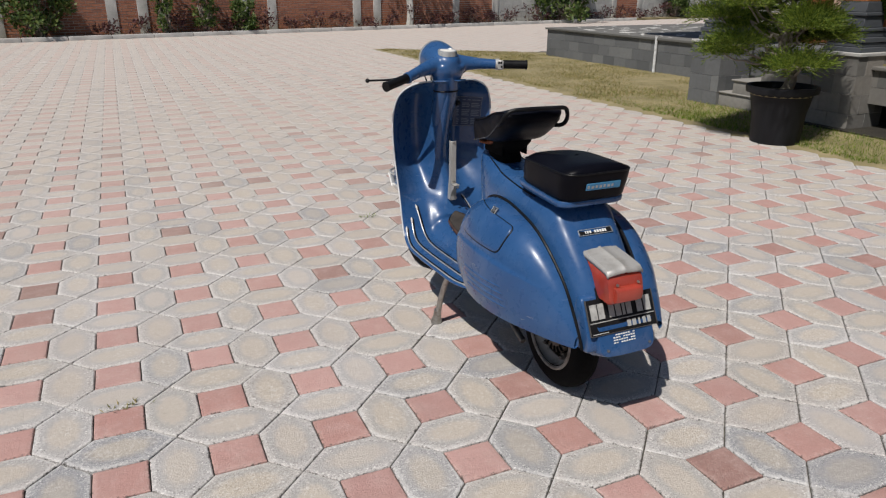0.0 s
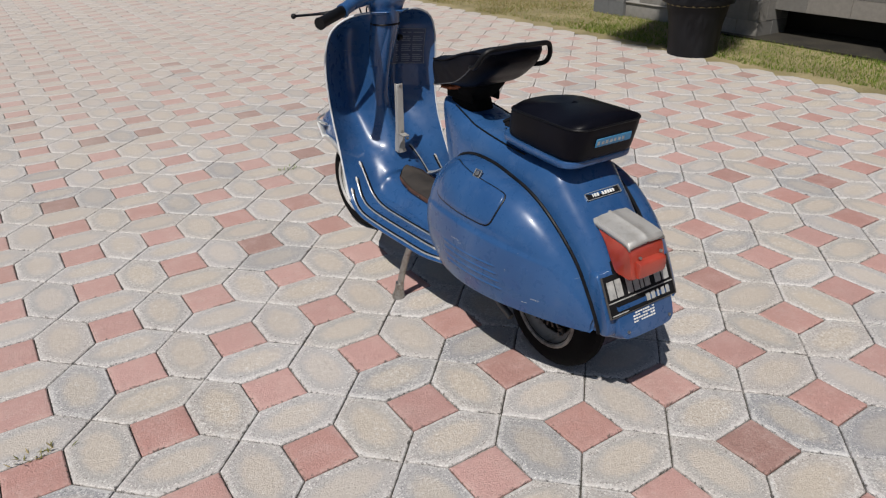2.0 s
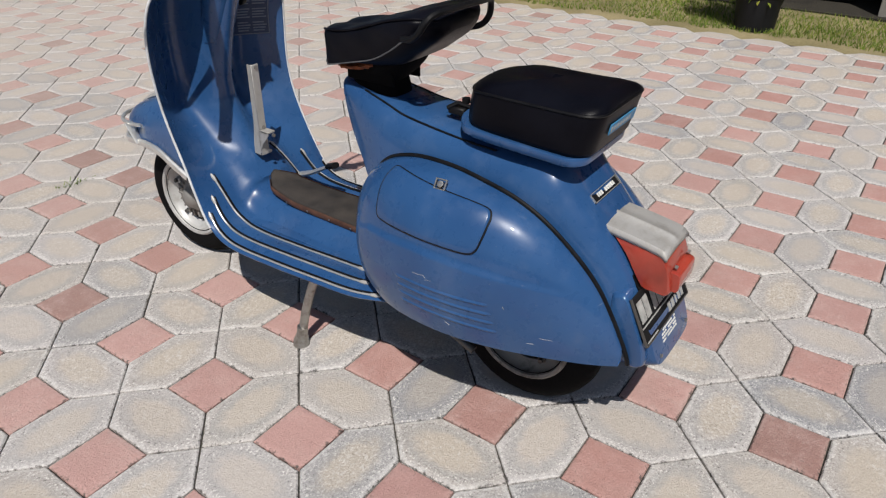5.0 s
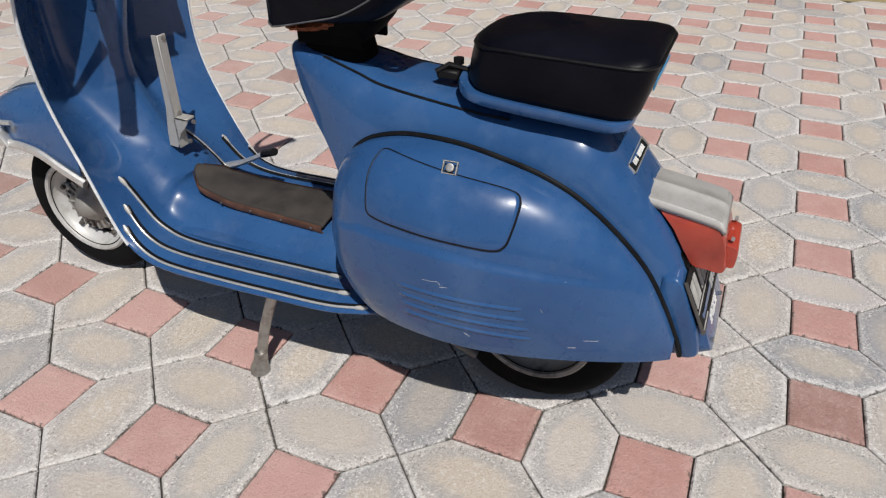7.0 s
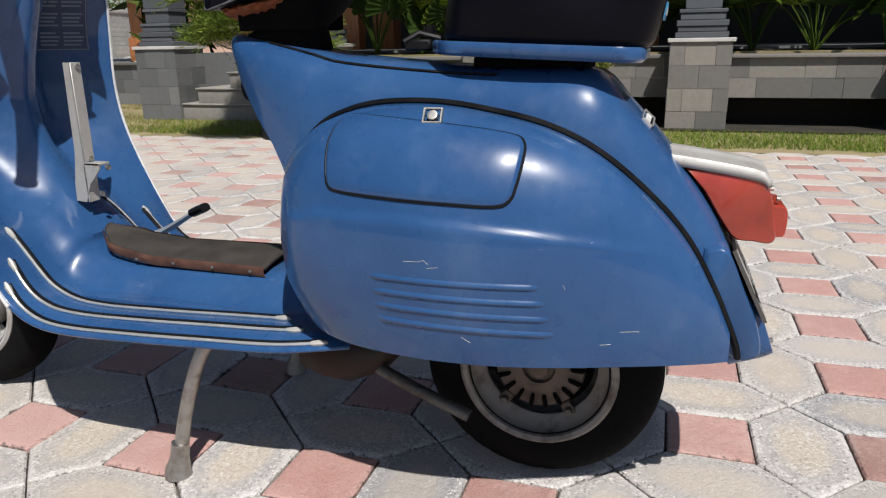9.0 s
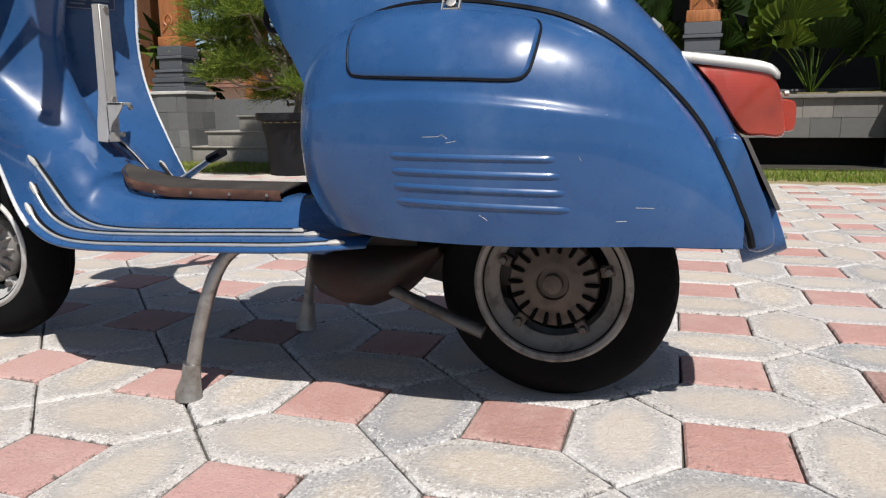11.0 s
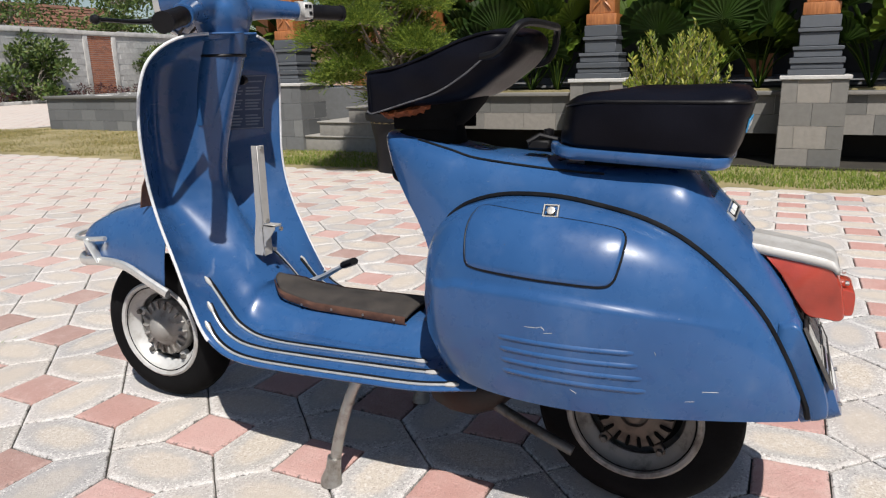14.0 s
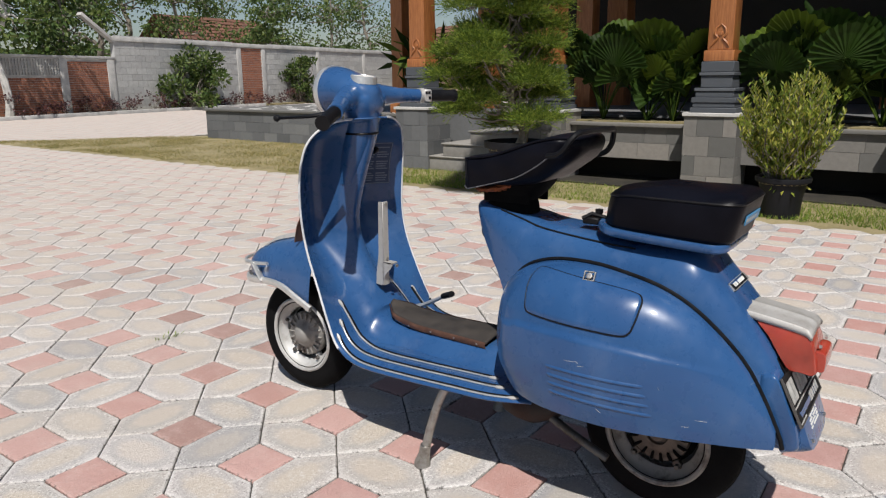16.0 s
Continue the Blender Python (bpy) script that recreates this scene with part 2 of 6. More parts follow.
POT = simple("black_pot", (0.0045, 0.005, 0.0065), (0.010, 0.0105, 0.013), 6.0, (0.5, 0.65), 0.2, 0.002, Specular_IOR_Level=0.25)
BARK = simple("grey_bark", (0.12, 0.10, 0.08), (0.26, 0.23, 0.19), 9.0, (0.85, 0.95), 0.9, 0.01, fine=45.0)
WHITEBARK = simple("limewashed_bark", (0.36, 0.35, 0.33), (0.60, 0.59, 0.56), 5.0, (0.85, 0.95), 0.8, 0.01, fine=45.0)
GRAVEL = simple("pale_gravel", (0.35, 0.34, 0.32), (0.62, 0.61, 0.58), 30.0, (0.85, 0.95), 0.6, 0.004)
# near-black that paints in the shade of the pavilion room and trough void
DEEPSHADE = simple("deep_shade", (0.012, 0.010, 0.008), (0.035, 0.028, 0.022), 2.0, (0.7, 0.9), 0.2, 0.004)
ROOFTILE = simple("old_clay_tile", (0.095, 0.045, 0.030), (0.20, 0.095, 0.06), 2.5, (0.8, 0.95), 0.5, 0.01, fine=30.0)
PLASTER = simple("pink_plaster", (0.50, 0.33, 0.26), (0.62, 0.44, 0.35), 1.5, (0.85, 0.95), 0.3, 0.004)


def varied(name, stops, rough=0.8, scale=40.0, bump=0.5, dist=0.003, spec=0.5, both=True, translucent=0.0):
    """Pieces alike but for tone: each takes its own colour."""
    m = Nodes(name)
    v = m.coord()
    r = m.math("FRACT", m.math("ADD", m.n("ShaderNodeObjectInfo").outputs["Random"], m.n("ShaderNodeNewGeometry").outputs["Random Per Island"]))
    col = m.ramp(r, stops)
    g = m.noise(v, scale, 5.0, 0.65)
    col = m.mix(m.level(g, 0.35, 0.70, 0.0, 0.45), col, m.mix(0.55, col, (0.06, 0.055, 0.045)))
    mat = m.set(col, rough, 0.0, g, bump, dist)
    m.b.inputs["Specular IOR Level"].default_value = spec
    if translucent:
        tr = m.n("ShaderNodeBsdfTranslucent")
        m.link(col, tr.inputs["Color"])
        mx = m.n("ShaderNodeMixShader")
        mx.inputs[0].default_value = translucent
        m.link(m.b.outputs[0], mx.inputs[1])
        m.link(tr.outputs[0], mx.inputs[2])
        m.link(mx.outputs[0], m.t.nodes["Material Output"].inputs["Surface"])
    return mat


BRICK = varied("red_brick", [(0.0, (0.27, 0.105, 0.062)), (0.4, (0.37, 0.155, 0.09)), (0.7, (0.31, 0.125, 0.075)), (1.0, (0.22, 0.095, 0.065))], 0.9, 14.0)
STONE = varied("grey_stone_tile", [(0.0, (0.105, 0.105, 0.10)), (0.4, (0.15, 0.145, 0.135)), (0.75, (0.19, 0.18, 0.165)), (1.0, (0.25, 0.23, 0.205))], 0.82, 22.0)
STEPSTONE = varied("pale_step_stone", [(0.0, (0.20, 0.19, 0.175)), (0.5, (0.25, 0.24, 0.22)), (1.0, (0.31, 0.295, 0.27))], 0.82, 22.0)
DARKSTONE = varied("dark_stone_tile", [(0.0, (0.085, 0.09, 0.095)), (0.5, (0.125, 0.13, 0.135)), (1.0, (0.175, 0.18, 0.18))], 0.8, 20.0)
BLUESTONE = varied("blue_grey_plinth", [(0.0, (0.050, 0.058, 0.070)), (1.0, (0.085, 0.095, 0.110))], 0.7, 30.0)
LEAF = varied("green_leaf", [(0.0, (0.032, 0.070, 0.013)), (0.5, (0.070, 0.120, 0.022)), (1.0, (0.15, 0.19, 0.045))], 0.55, 9.0, 0.2, 0.01, 0.4, True, 0.3)
FERN = varied("feathery_green", [(0.0, (0.050, 0.10, 0.012)), (0.5, (0.14, 0.215, 0.026)), (1.0, (0.30, 0.37, 0.05))], 0.6, 9.0, 0.2, 0.01, 0.3, True, 0.45)
LIME = varied("lime_leaf", [(0.0, (0.09, 0.15, 0.014)), (0.5, (0.22, 0.28, 0.03)), (1.0, (0.50, 0.47, 0.09))], 0.55, 9.0, 0.2, 0.01, 0.4, True, 0.35)
PALM = varied("palm_green", [(0.0, (0.010, 0.028, 0.004)), (0.6, (0.027, 0.060, 0.008)), (1.0, (0.105, 0.160, 0.016))], 0.55, 7.0, 0.2, 0.01, 0.10, True, 0.28)
PURPLE = varied("purple_leaf", [(0.0, (0.035, 0.014, 0.016)), (0.6, (0.080, 0.022, 0.028)), (1.0, (0.13, 0.05, 0.045))], 0.55, 9.0, 0.2, 0.01, 0.4, True, 0.25)
GREENGRASS = varied("green_grass", [(0.0, (0.08, 0.15, 0.018)), (0.5, (0.17, 0.26, 0.035)), (0.85, (0.28, 0.34, 0.06)), (1.0, (0.36, 0.32, 0.12))], 0.8, 2.0, 0.1, 0.01, 0.2, True, 0.3)
GRASS = varied("dry_grass", [(0.0, (0.13, 0.15, 0.035)), (0.35, (0.25, 0.235, 0.075)), (0.7, (0.38, 0.31, 0.13)), (1.0, (0.46, 0.37, 0.19))], 0.8, 2.0, 0.1, 0.01, 0.2, True, 0.3)


def wood_material():
    m = Nodes("varnished_wood")
    v = m.coord("Object", (14.0, 14.0, 1.2))
    g = m.noise(v, 6.0, 6.0, 0.6)
    col = m.ramp(g, [(0.3, (0.22, 0.075, 0.022)), (0.7, (0.42, 0.165, 0.055))])
    return m.set(col, 0.42, 0.0, g, 0.3, 0.002, Coat_Weight=0.2)


WOOD = wood_material()


# ---- shapes ----
def mesh_of(name, verts, faces, mat, smooth=True, sharp=40):
    me = bpy.data.meshes.new(name)
    me.from_pydata([tuple(v) for v in verts], [], faces)
    me.validate()
    bm = bmesh.new()
    bm.from_mesh(me)
    bmesh.ops.recalc_face_normals(bm, faces=bm.faces)
    bm.to_mesh(me)
    bm.free()
    me.materials.append(mat)
    if smooth:
        me.shade_smooth()
        me.set_sharp_from_angle(angle=radians(sharp))
    return me


def part(name, me, parent=None, label="", m=None):
    ob = new(name, me)
    if parent is not None:
        ob.parent = parent
    if m is not None:
        ob.matrix_basis = m
    if label:
        ob["label"] = label
    return ob


def empty(name, at, label, category, group="", kind="", rz=0.0):
    ob = new(name)
    ob.empty_display_size = 0.1
    ob.matrix_basis = pose(*at, 0, 0, rz)
    return tagged(ob, label, category, group, kind)


def spline(pts, n):
    """n points on a smooth line through pts (Catmull-Rom)."""
    p = np.array(pts, float)
    p = np.vstack([2 * p[0] - p[1], p, 2 * p[-1] - p[-2]])
    out = []
    for s in np.linspace(0, len(p) - 3 - 1e-9, n):
        i = int(s)
        t = s - i
        a, b, c, d = p[i : i + 4]
        out.append(0.5 * (2 * b + (c - a) * t + (2 * a - 5 * b + 4 * c - d) * t**2 + (3 * b - a - 3 * c + d) * t**3))
    return np.array(out)


def sheet(P, close_u=False, close_v=False, cap=False):
    """Vertices and faces of a grid of points P[i][j]; cap closes both ends of the i way."""
    P = np.asarray(P, float)
    n, m = P.shape[:2]
    f = []
    for i in range(n if close_u else n - 1):
        for j in range(m if close_v else m - 1):
            a, b = i * m, (i + 1) % n * m
            k = (j + 1) % m
            f.append((a + j, b + j, b + k, a + k))
    if cap:
        f.append(tuple(range(m)))
        f.append(tuple(range((n - 1) * m, n * m)))
    return P.reshape(-1, 3), f


def tube_data(pts, r, sides=10, closed=False, flat=1.0):
    """A round bar along pts; r a number or one for each point."""
    p = np.array(pts, float)
    n = len(p)
    rr = np.full(n, r, float) if np.isscalar(r) else np.interp(np.linspace(0, 1, n), np.linspace(0, 1, len(r)), r)
    rings = []
    prev = None
    for i in range(n):
        d = p[(i + 1) % n] - p[i - 1] if closed else p[min(i + 1, n - 1)] - p[max(i - 1, 0)]
        d = d / (np.linalg.norm(d) + 1e-12)
        if prev is None:
            ref = np.array([0, 0, 1.0]) if abs(d[2]) < 0.9 else np.array([1.0, 0, 0])
            a = np.cross(d, ref)
        else:
            a = prev - d * (prev @ d)
        a /= np.linalg.norm(a) + 1e-12
        b = np.cross(d, a)
        prev = a
        th = np.linspace(0, 2 * np.pi, sides, endpoint=False)
        rings.append(p[i] + rr[i] * (np.cos(th)[:, None] * a + flat * np.sin(th)[:, None] * b))
    return sheet(rings, close_u=closed, close_v=True, cap=not closed)


def tube(name, pts, r, mat, sides=10, closed=False, flat=1.0):
    return mesh_of(name, *tube_data(pts, r, sides, closed, flat), mat)


def join(*datas):
    """One list of vertices and faces out of several."""
    V, F, o = [], [], 0
    for v, f in datas:
        V += [tuple(q) for q in v]
        F += [tuple(i + o for i in q) for q in f]
        o += len(v)
    return V, F


def box_data(x0, x1, y0, y1, z0, z1, b=0.0, m=None):
    """A box with chamfered edges b."""
    bm = bmesh.new()
    bmesh.ops.create_cube(bm, size=1.0)
    for v in bm.verts:
        v.co = Vector(((x0 + x1) / 2 + v.co.x * (x1 - x0), (y0 + y1) / 2 + v.co.y * (y1 - y0), (z0 + z1) / 2 + v.co.z * (z1 - z0)))
    if b > 0:
        bmesh.ops.bevel(bm, geom=bm.edges[:], offset=b, segments=2 if b > 0.004 else 1, affect="EDGES", profile=0.6)
    if m is not None:
        bm.transform(m)
    bm.verts.index_update()
    out = [tuple(v.co) for v in bm.verts], [tuple(v.index for v in f.verts) for f in bm.faces]
    bm.free()
    return out


def box(name, x0, x1, y0, y1, z0, z1, mat, b=0.002, m=None):
    return mesh_of(name, *box_data(x0, x1, y0, y1, z0, z1, b, m), mat, sharp=50)


def lathe_data(profile, n=32, axis="z", at=(0, 0, 0)):
    """profile: (radius, height) pairs turned round an axis."""
    th = np.linspace(0, 2 * np.pi, n, endpoint=False)
    rings = []
    for r, h in profile:
        c, s, k = r * np.cos(th), r * np.sin(th), np.full(n, h)
        rings.append(np.stack({"z": (c, s, k), "x": (k, c, s), "y": (s, k, c)}[axis], -1) + np.array(at))
    return sheet(rings, close_v=True, cap=True)


def lathe(name, profile, mat, n=32, axis="z", at=(0, 0, 0), sharp=35):
    return mesh_of(name, *lathe_data(profile, n, axis, at), mat, sharp=sharp)


def mirrored(data):
    v, f = data
    return [(-a, b, c) for a, b, c in v], f


# ---- the scooter ----
# built in its own frame: origin on the ground under the rear axle, y ahead, x to its right
scooter = empty("scooter", (0.285, 0.122, 0), "old blue motor scooter parked upright on its stand", "scooter")

# rear bodywork: ridge (y, z), foot of the section (y, z), half width
BODY = np.array([
    (0.494, 0.692, 0.488, 0.660, 0.042), (0.482, 0.697, 0.466, 0.622, 0.060), (0.445, 0.691, 0.432, 0.572, 0.078),
    (0.395, 0.682, 0.400, 0.530, 0.092), (0.340, 0.671, 0.372, 0.470, 0.104), (0.280, 0.662, 0.340, 0.330, 0.116),
    (0.130, 0.650, 0.150, 0.290, 0.134), (0.020, 0.646, 0.050, 0.290, 0.138), (-0.070, 0.642, 0.000, 0.285, 0.137),
    (-0.118, 0.596, -0.040, 0.292, 0.133), (-0.165, 0.545, -0.070, 0.295, 0.128), (-0.215, 0.485, -0.100, 0.297, 0.121),
    (-0.255, 0.418, -0.125, 0.297, 0.115), (-0.290, 0.335, -0.150, 0.292, 0.110), (-0.310, 0.270, -0.180, 0.268, 0.106),
])


def body_surface():
    rows = spline(BODY, 60)
    out = []
    for ty, tz, by, bz, w in rows:
        ring = []
        for th in np.linspace(0, np.pi, 33):
            c, s = np.cos(th), np.sin(th)
            a = np.sign(c) * abs(c) ** 0.44
            h = s ** 0.52
            ring.append((-w * a, by + (ty - by) * h, bz + (tz - bz) * h))
        out.append(ring)
    v, f = sheet(out)
    f.append(tuple(range(33)))
    return v, f


part("body", mesh_of("body", *body_surface(), PAINT), scooter)

_rows = spline(BODY, 60)
_seam = []
for ty, tz, by, bz, w in _rows[11:29]:
    th = np.arccos(0.34)
    _seam.append((-w * 0.34**0.44, by + (ty - by) * np.sin(th) ** 0.52, bz + (tz - bz) * np.sin(th) ** 0.52 + 0.0008))
for s in (-1, 1):
    part("deck_seam", tube("deck_seam", [(-s * p[0], p[1], p[2]) for p in _seam], 0.0024, BLACK, 6), scooter)

# side cowls: y, top edge z, top edge x, widest x, bottom z, bottom x
COWL = np.array([
    (0.345, 0.515, 0.110, 0.118, 0.330, 0.112), (0.335, 0.535, 0.112, 0.165, 0.312, 0.150), (0.318, 0.556, 0.115, 0.205, 0.302, 0.185),
    (0.280, 0.580, 0.120, 0.238, 0.296, 0.218), (0.215, 0.598, 0.126, 0.256, 0.291, 0.240), (0.127, 0.601, 0.132, 0.264, 0.288, 0.250),
    (0.046, 0.590, 0.136, 0.259, 0.286, 0.246), (-0.023, 0.573, 0.137, 0.245, 0.285, 0.233), (-0.085, 0.543, 0.136, 0.226, 0.285, 0.216),
    (-0.148, 0.492, 0.131, 0.200, 0.284, 0.193), (-0.199, 0.435, 0.125, 0.174, 0.281, 0.169), (-0.236, 0.370, 0.119, 0.150, 0.278, 0.147), (-0.262, 0.312, 0.113, 0.128, 0.275, 0.127),
])


_cowl_fine = spline(COWL, 200)


def cowl_at(y):
    c = _cowl_fine[::-1]
    return [np.interp(y, c[:, 0], c[:, k]) for k in range(1, 6)]


def cowl_section(row, n=130):
    """Points from the top edge over the shoulder to the bottom edge, for the left side (x negative)."""
    y, zt, xt, xm, zb, xb = row
    pts = []
    h = (zt - zb) * 0.62
    zm = zt - h
    for k in range(n):
        u = k / (n - 1)
        if u < 0.62:
            q = u / 0.62 * np.pi / 2
            x = xt + (xm - xt) * np.sin(q) ** 0.82
            z = zm + h * np.cos(q) ** 0.95 if q < np.pi / 2 - 1e-6 else zm
        else:
            q = (u - 0.62) / 0.38
            x = xm + (xb - xm) * q**2.2
            z = zm + (zb - zm) * q
        # raised lower panel: its upper edge is the shoulder line, its front edge follows the rounded nose
        line = np.interp(y, [-0.20, -0.165, -0.105, -0.02, 0.062, 0.136, 0.255, 0.276], [0.418, 0.431, 0.445, 0.459, 0.468, 0.473, 0.472, 0.463])
        nose = 0.300 - 0.30 * max(0.0, 0.40 - z) ** 1.4
        up = 1 / (1 + np.exp((z - line) / 0.0026))
        fore = 1 / (1 + np.exp((y - nose) / 0.0045))
        x += 0.0058 * up * fore * np.clip((y + 0.19) / 0.17, 0, 1) * np.clip((z - 0.285) / 0.12, 0, 1)
        x += 0.0016 * np.exp(-(((z - line) / 0.006) ** 2)) * fore * np.clip((y + 0.19) / 0.10, 0, 1)
        # the nose bulges ahead at mid height and tucks in below
        g = np.clip((y - 0.15) / 0.195, 0, 1) ** 1.5
        push = np.interp(z, [0.285, 0.315, 0.36, 0.42, 0.50, 0.56, 0.60], [-0.024, -0.006, 0.012, 0.019, 0.017, 0.005, 0.0])
        pts.append((-x, y + g * push, z))
    return pts


_sections = {}


def cowl_x(y, z):
    y = round(float(y), 4)
    if y not in _sections:
        _sections[y] = np.array(cowl_section([y] + cowl_at(y), 160))
    s = _sections[y]
    return float(np.interp(z, s[::-1, 2], s[::-1, 0]))


_cowl = sheet([cowl_section(r) for r in _cowl_fine])
_lip = sheet([[s[-1], (s[-1][0] + 0.012, s[-1][1], s[-1][2] + 0.004), (s[-1][0] + 0.014, s[-1][1], s[-1][2] + 0.03)] for s in (cowl_section(r) for r in _cowl_fine)])
_cowl = join(_cowl, _lip)
cowl_l = part("side_cowl", mesh_of("side_cowl", *_cowl, PAINT), scooter)
# the engine's cowl stays wide towards the tail
COWL_R = COWL.copy()
COWL_R[6:, 3] = (0.266, 0.262, 0.252, 0.237, 0.215, 0.199, 0.186)
COWL_R[6:, 5] = COWL_R[6:, 3] - 0.010
_right = sheet([cowl_section(r, 60) for r in spline(COWL_R, 80)])
cowl_r = part("side_cowl", mesh_of("side_cowl", *mirrored(_right), PAINT), scooter)
# black rubber beading round each cowl
_edge = [(-(r[2] + 0.001), r[0], r[1] + 0.003) for r in _cowl_fine[7:]] + [(-0.112, -0.271, 0.292), (-0.110, -0.275, 0.274)]
part("cowl_beading", tube("cowl_beading", _edge, 0.0046, BLACK, 8), scooter, "black rubber beading")
part("cowl_beading", mesh_of("cowl_beading", *mirrored(tube_data(_edge, 0.0050, 8)), BLACK), scooter, "black rubber beading")


def on_cowl(y, z, off=0.0):
    """A place on the left cowl, lifted outwards by off."""
    e = 0.004
    p = np.array((cowl_x(y, z), y, z))
    dy = np.array((cowl_x(y + e, z), y + e, z)) - p
    dz = np.array((cowl_x(y, z + e), y, z + e)) - p
    n = np.cross(dy, dz)
    n /= np.linalg.norm(n)
    if n[0] > 0 and n[2] < 0:
        n = -n
    if n[0] > 0:
        n = -n
    return p + n * off


def glove_door():
    """The tool box door on the left cowl: four corners with rounded turns, lying 3 mm proud."""
    c = [(0.246, 0.520), (0.252, 0.555), (0.248, 0.578), (0.232, 0.588), (0.170, 0.587), (0.085, 0.580), (0.015, 0.570), (-0.003, 0.560), (-0.004, 0.540), (0.000, 0.515), (0.006, 0.499), (0.023, 0.492), (0.080, 0.494), (0.150, 0.497), (0.225, 0.501), (0.241, 0.507)]
    ring = spline(c + [c[0]], 96)[:-1]
    mid = ring.mean(0)
    rings = []
    for k, off in ((1.0, 0.0), (0.985, 0.0035), (0.95, 0.0045), (0.7, 0.0045), (0.4, 0.0045), (0.05, 0.0045)):
        rings.append([on_cowl(*(mid + (q - mid) * k), off) for q in ring])
    return rings


_door = glove_door()
door = part("glove_box_door", mesh_of("glove_box_door", *sheet(_door, close_v=True, cap=True), PAINT, sharp=60), scooter)
part("door_gap", tube("door_gap", [p + np.array((-0.0005, 0, 0)) for p in _door[0]], 0.0026, BLACK, 6, closed=True), door, "dark gap round the door")
_b = on_cowl(0.113, 0.586, 0.0065)
_n = on_cowl(0.113, 0.584, 0.016) - _b
_q = Vector(_n).to_track_quat("Z", "Y").to_matrix().to_4x4()
lock = part("lock_badge", mesh_of("lock_badge", *join(box_data(-0.015, -0.0115, -0.013, 0.013, -0.003, 0.0025, 0.0008), box_data(0.0115, 0.015, -0.013, 0.013, -0.003, 0.0025, 0.0008), box_data(-0.0115, 0.0115, -0.013, -0.010, -0.003, 0.0025, 0.0008), box_data(-0.0115, 0.0115, 0.010, 0.013, -0.003, 0.0025, 0.0008)), STEEL, False), door, "dull metal square lock frame", Matrix.Translation(_b) @ _q @ Matrix.Diagonal((0.85, 0.85, 1, 1)))
part("lock_barrel", lathe("lock_barrel", [(0.0001, 0.0030), (0.0050, 0.0034), (0.0078, 0.0030), (0.0086, 0.0), (0.0086, -0.003)], STEEL, 18, "z"), lock)
# pressed ribs
for k in range(4):
    za, zb = 0.401 - 0.0193 * k, 0.396 - 0.0210 * k
    _rib = []
    for u in np.linspace(0, 1, 36):
        end = min(1.0, np.sin(np.pi * u) * 5.0) ** 0.6
        yy, zz = 0.178 - 0.002 * k - u * (0.213 + 0.004 * k), za + (zb - za) * u
        _rib.append([on_cowl(yy, zz + v * 0.0055, -0.0006 + 0.0031 * end * np.cos(v * np.pi / 2) ** 1.3) for v in np.linspace(-1, 1, 11)])
    part("pressed_rib", mesh_of("pressed_rib", *sheet(_rib), PAINT), cowl_l)

for line in (((0.130, 0.424), (0.110, 0.4245), (0.104, 0.427), (0.098, 0.422)), ((0.100, 0.417), (0.086, 0.419)), ((-0.060, 0.40), (-0.063, 0.394)), ((-0.105, 0.318), (-0.118, 0.3185)), ((-0.128, 0.335), (-0.150, 0.334)), ((0.060, 0.327), (0.050, 0.320))):
    part("paint_scratch", tube("paint_scratch", [on_cowl(*p, 0.0001) for p in line], 0.00038, FADEDINK, 4), cowl_l, "pale scratch in the paint")

# leg shield and floor in one pressing: y, z, half width
SHIELD = [
    (0.895, 0.893, 0.020), (0.900, 0.890, 0.090), (0.910, 0.880, 0.140), (0.922, 0.858, 0.180), (0.935, 0.825, 0.205), (0.945, 0.770, 0.219),
    (0.952, 0.700, 0.222), (0.953, 0.610, 0.218), (0.940, 0.530, 0.215), (0.912, 0.450, 0.215), (0.880, 0.380, 0.219), (0.840, 0.315, 0.225),
    (0.790, 0.282, 0.231), (0.720, 0.272, 0.235), (0.600, 0.274, 0.236), (0.470, 0.279, 0.235), (0.340, 0.284, 0.230), (0.240, 0.292, 0.205),
]


def dish(v):
    """The depth of the pressing: rises evenly from the edge, then levels off."""
    return (max(v, 1e-4) ** -4 + 0.140**-4) ** -0.25


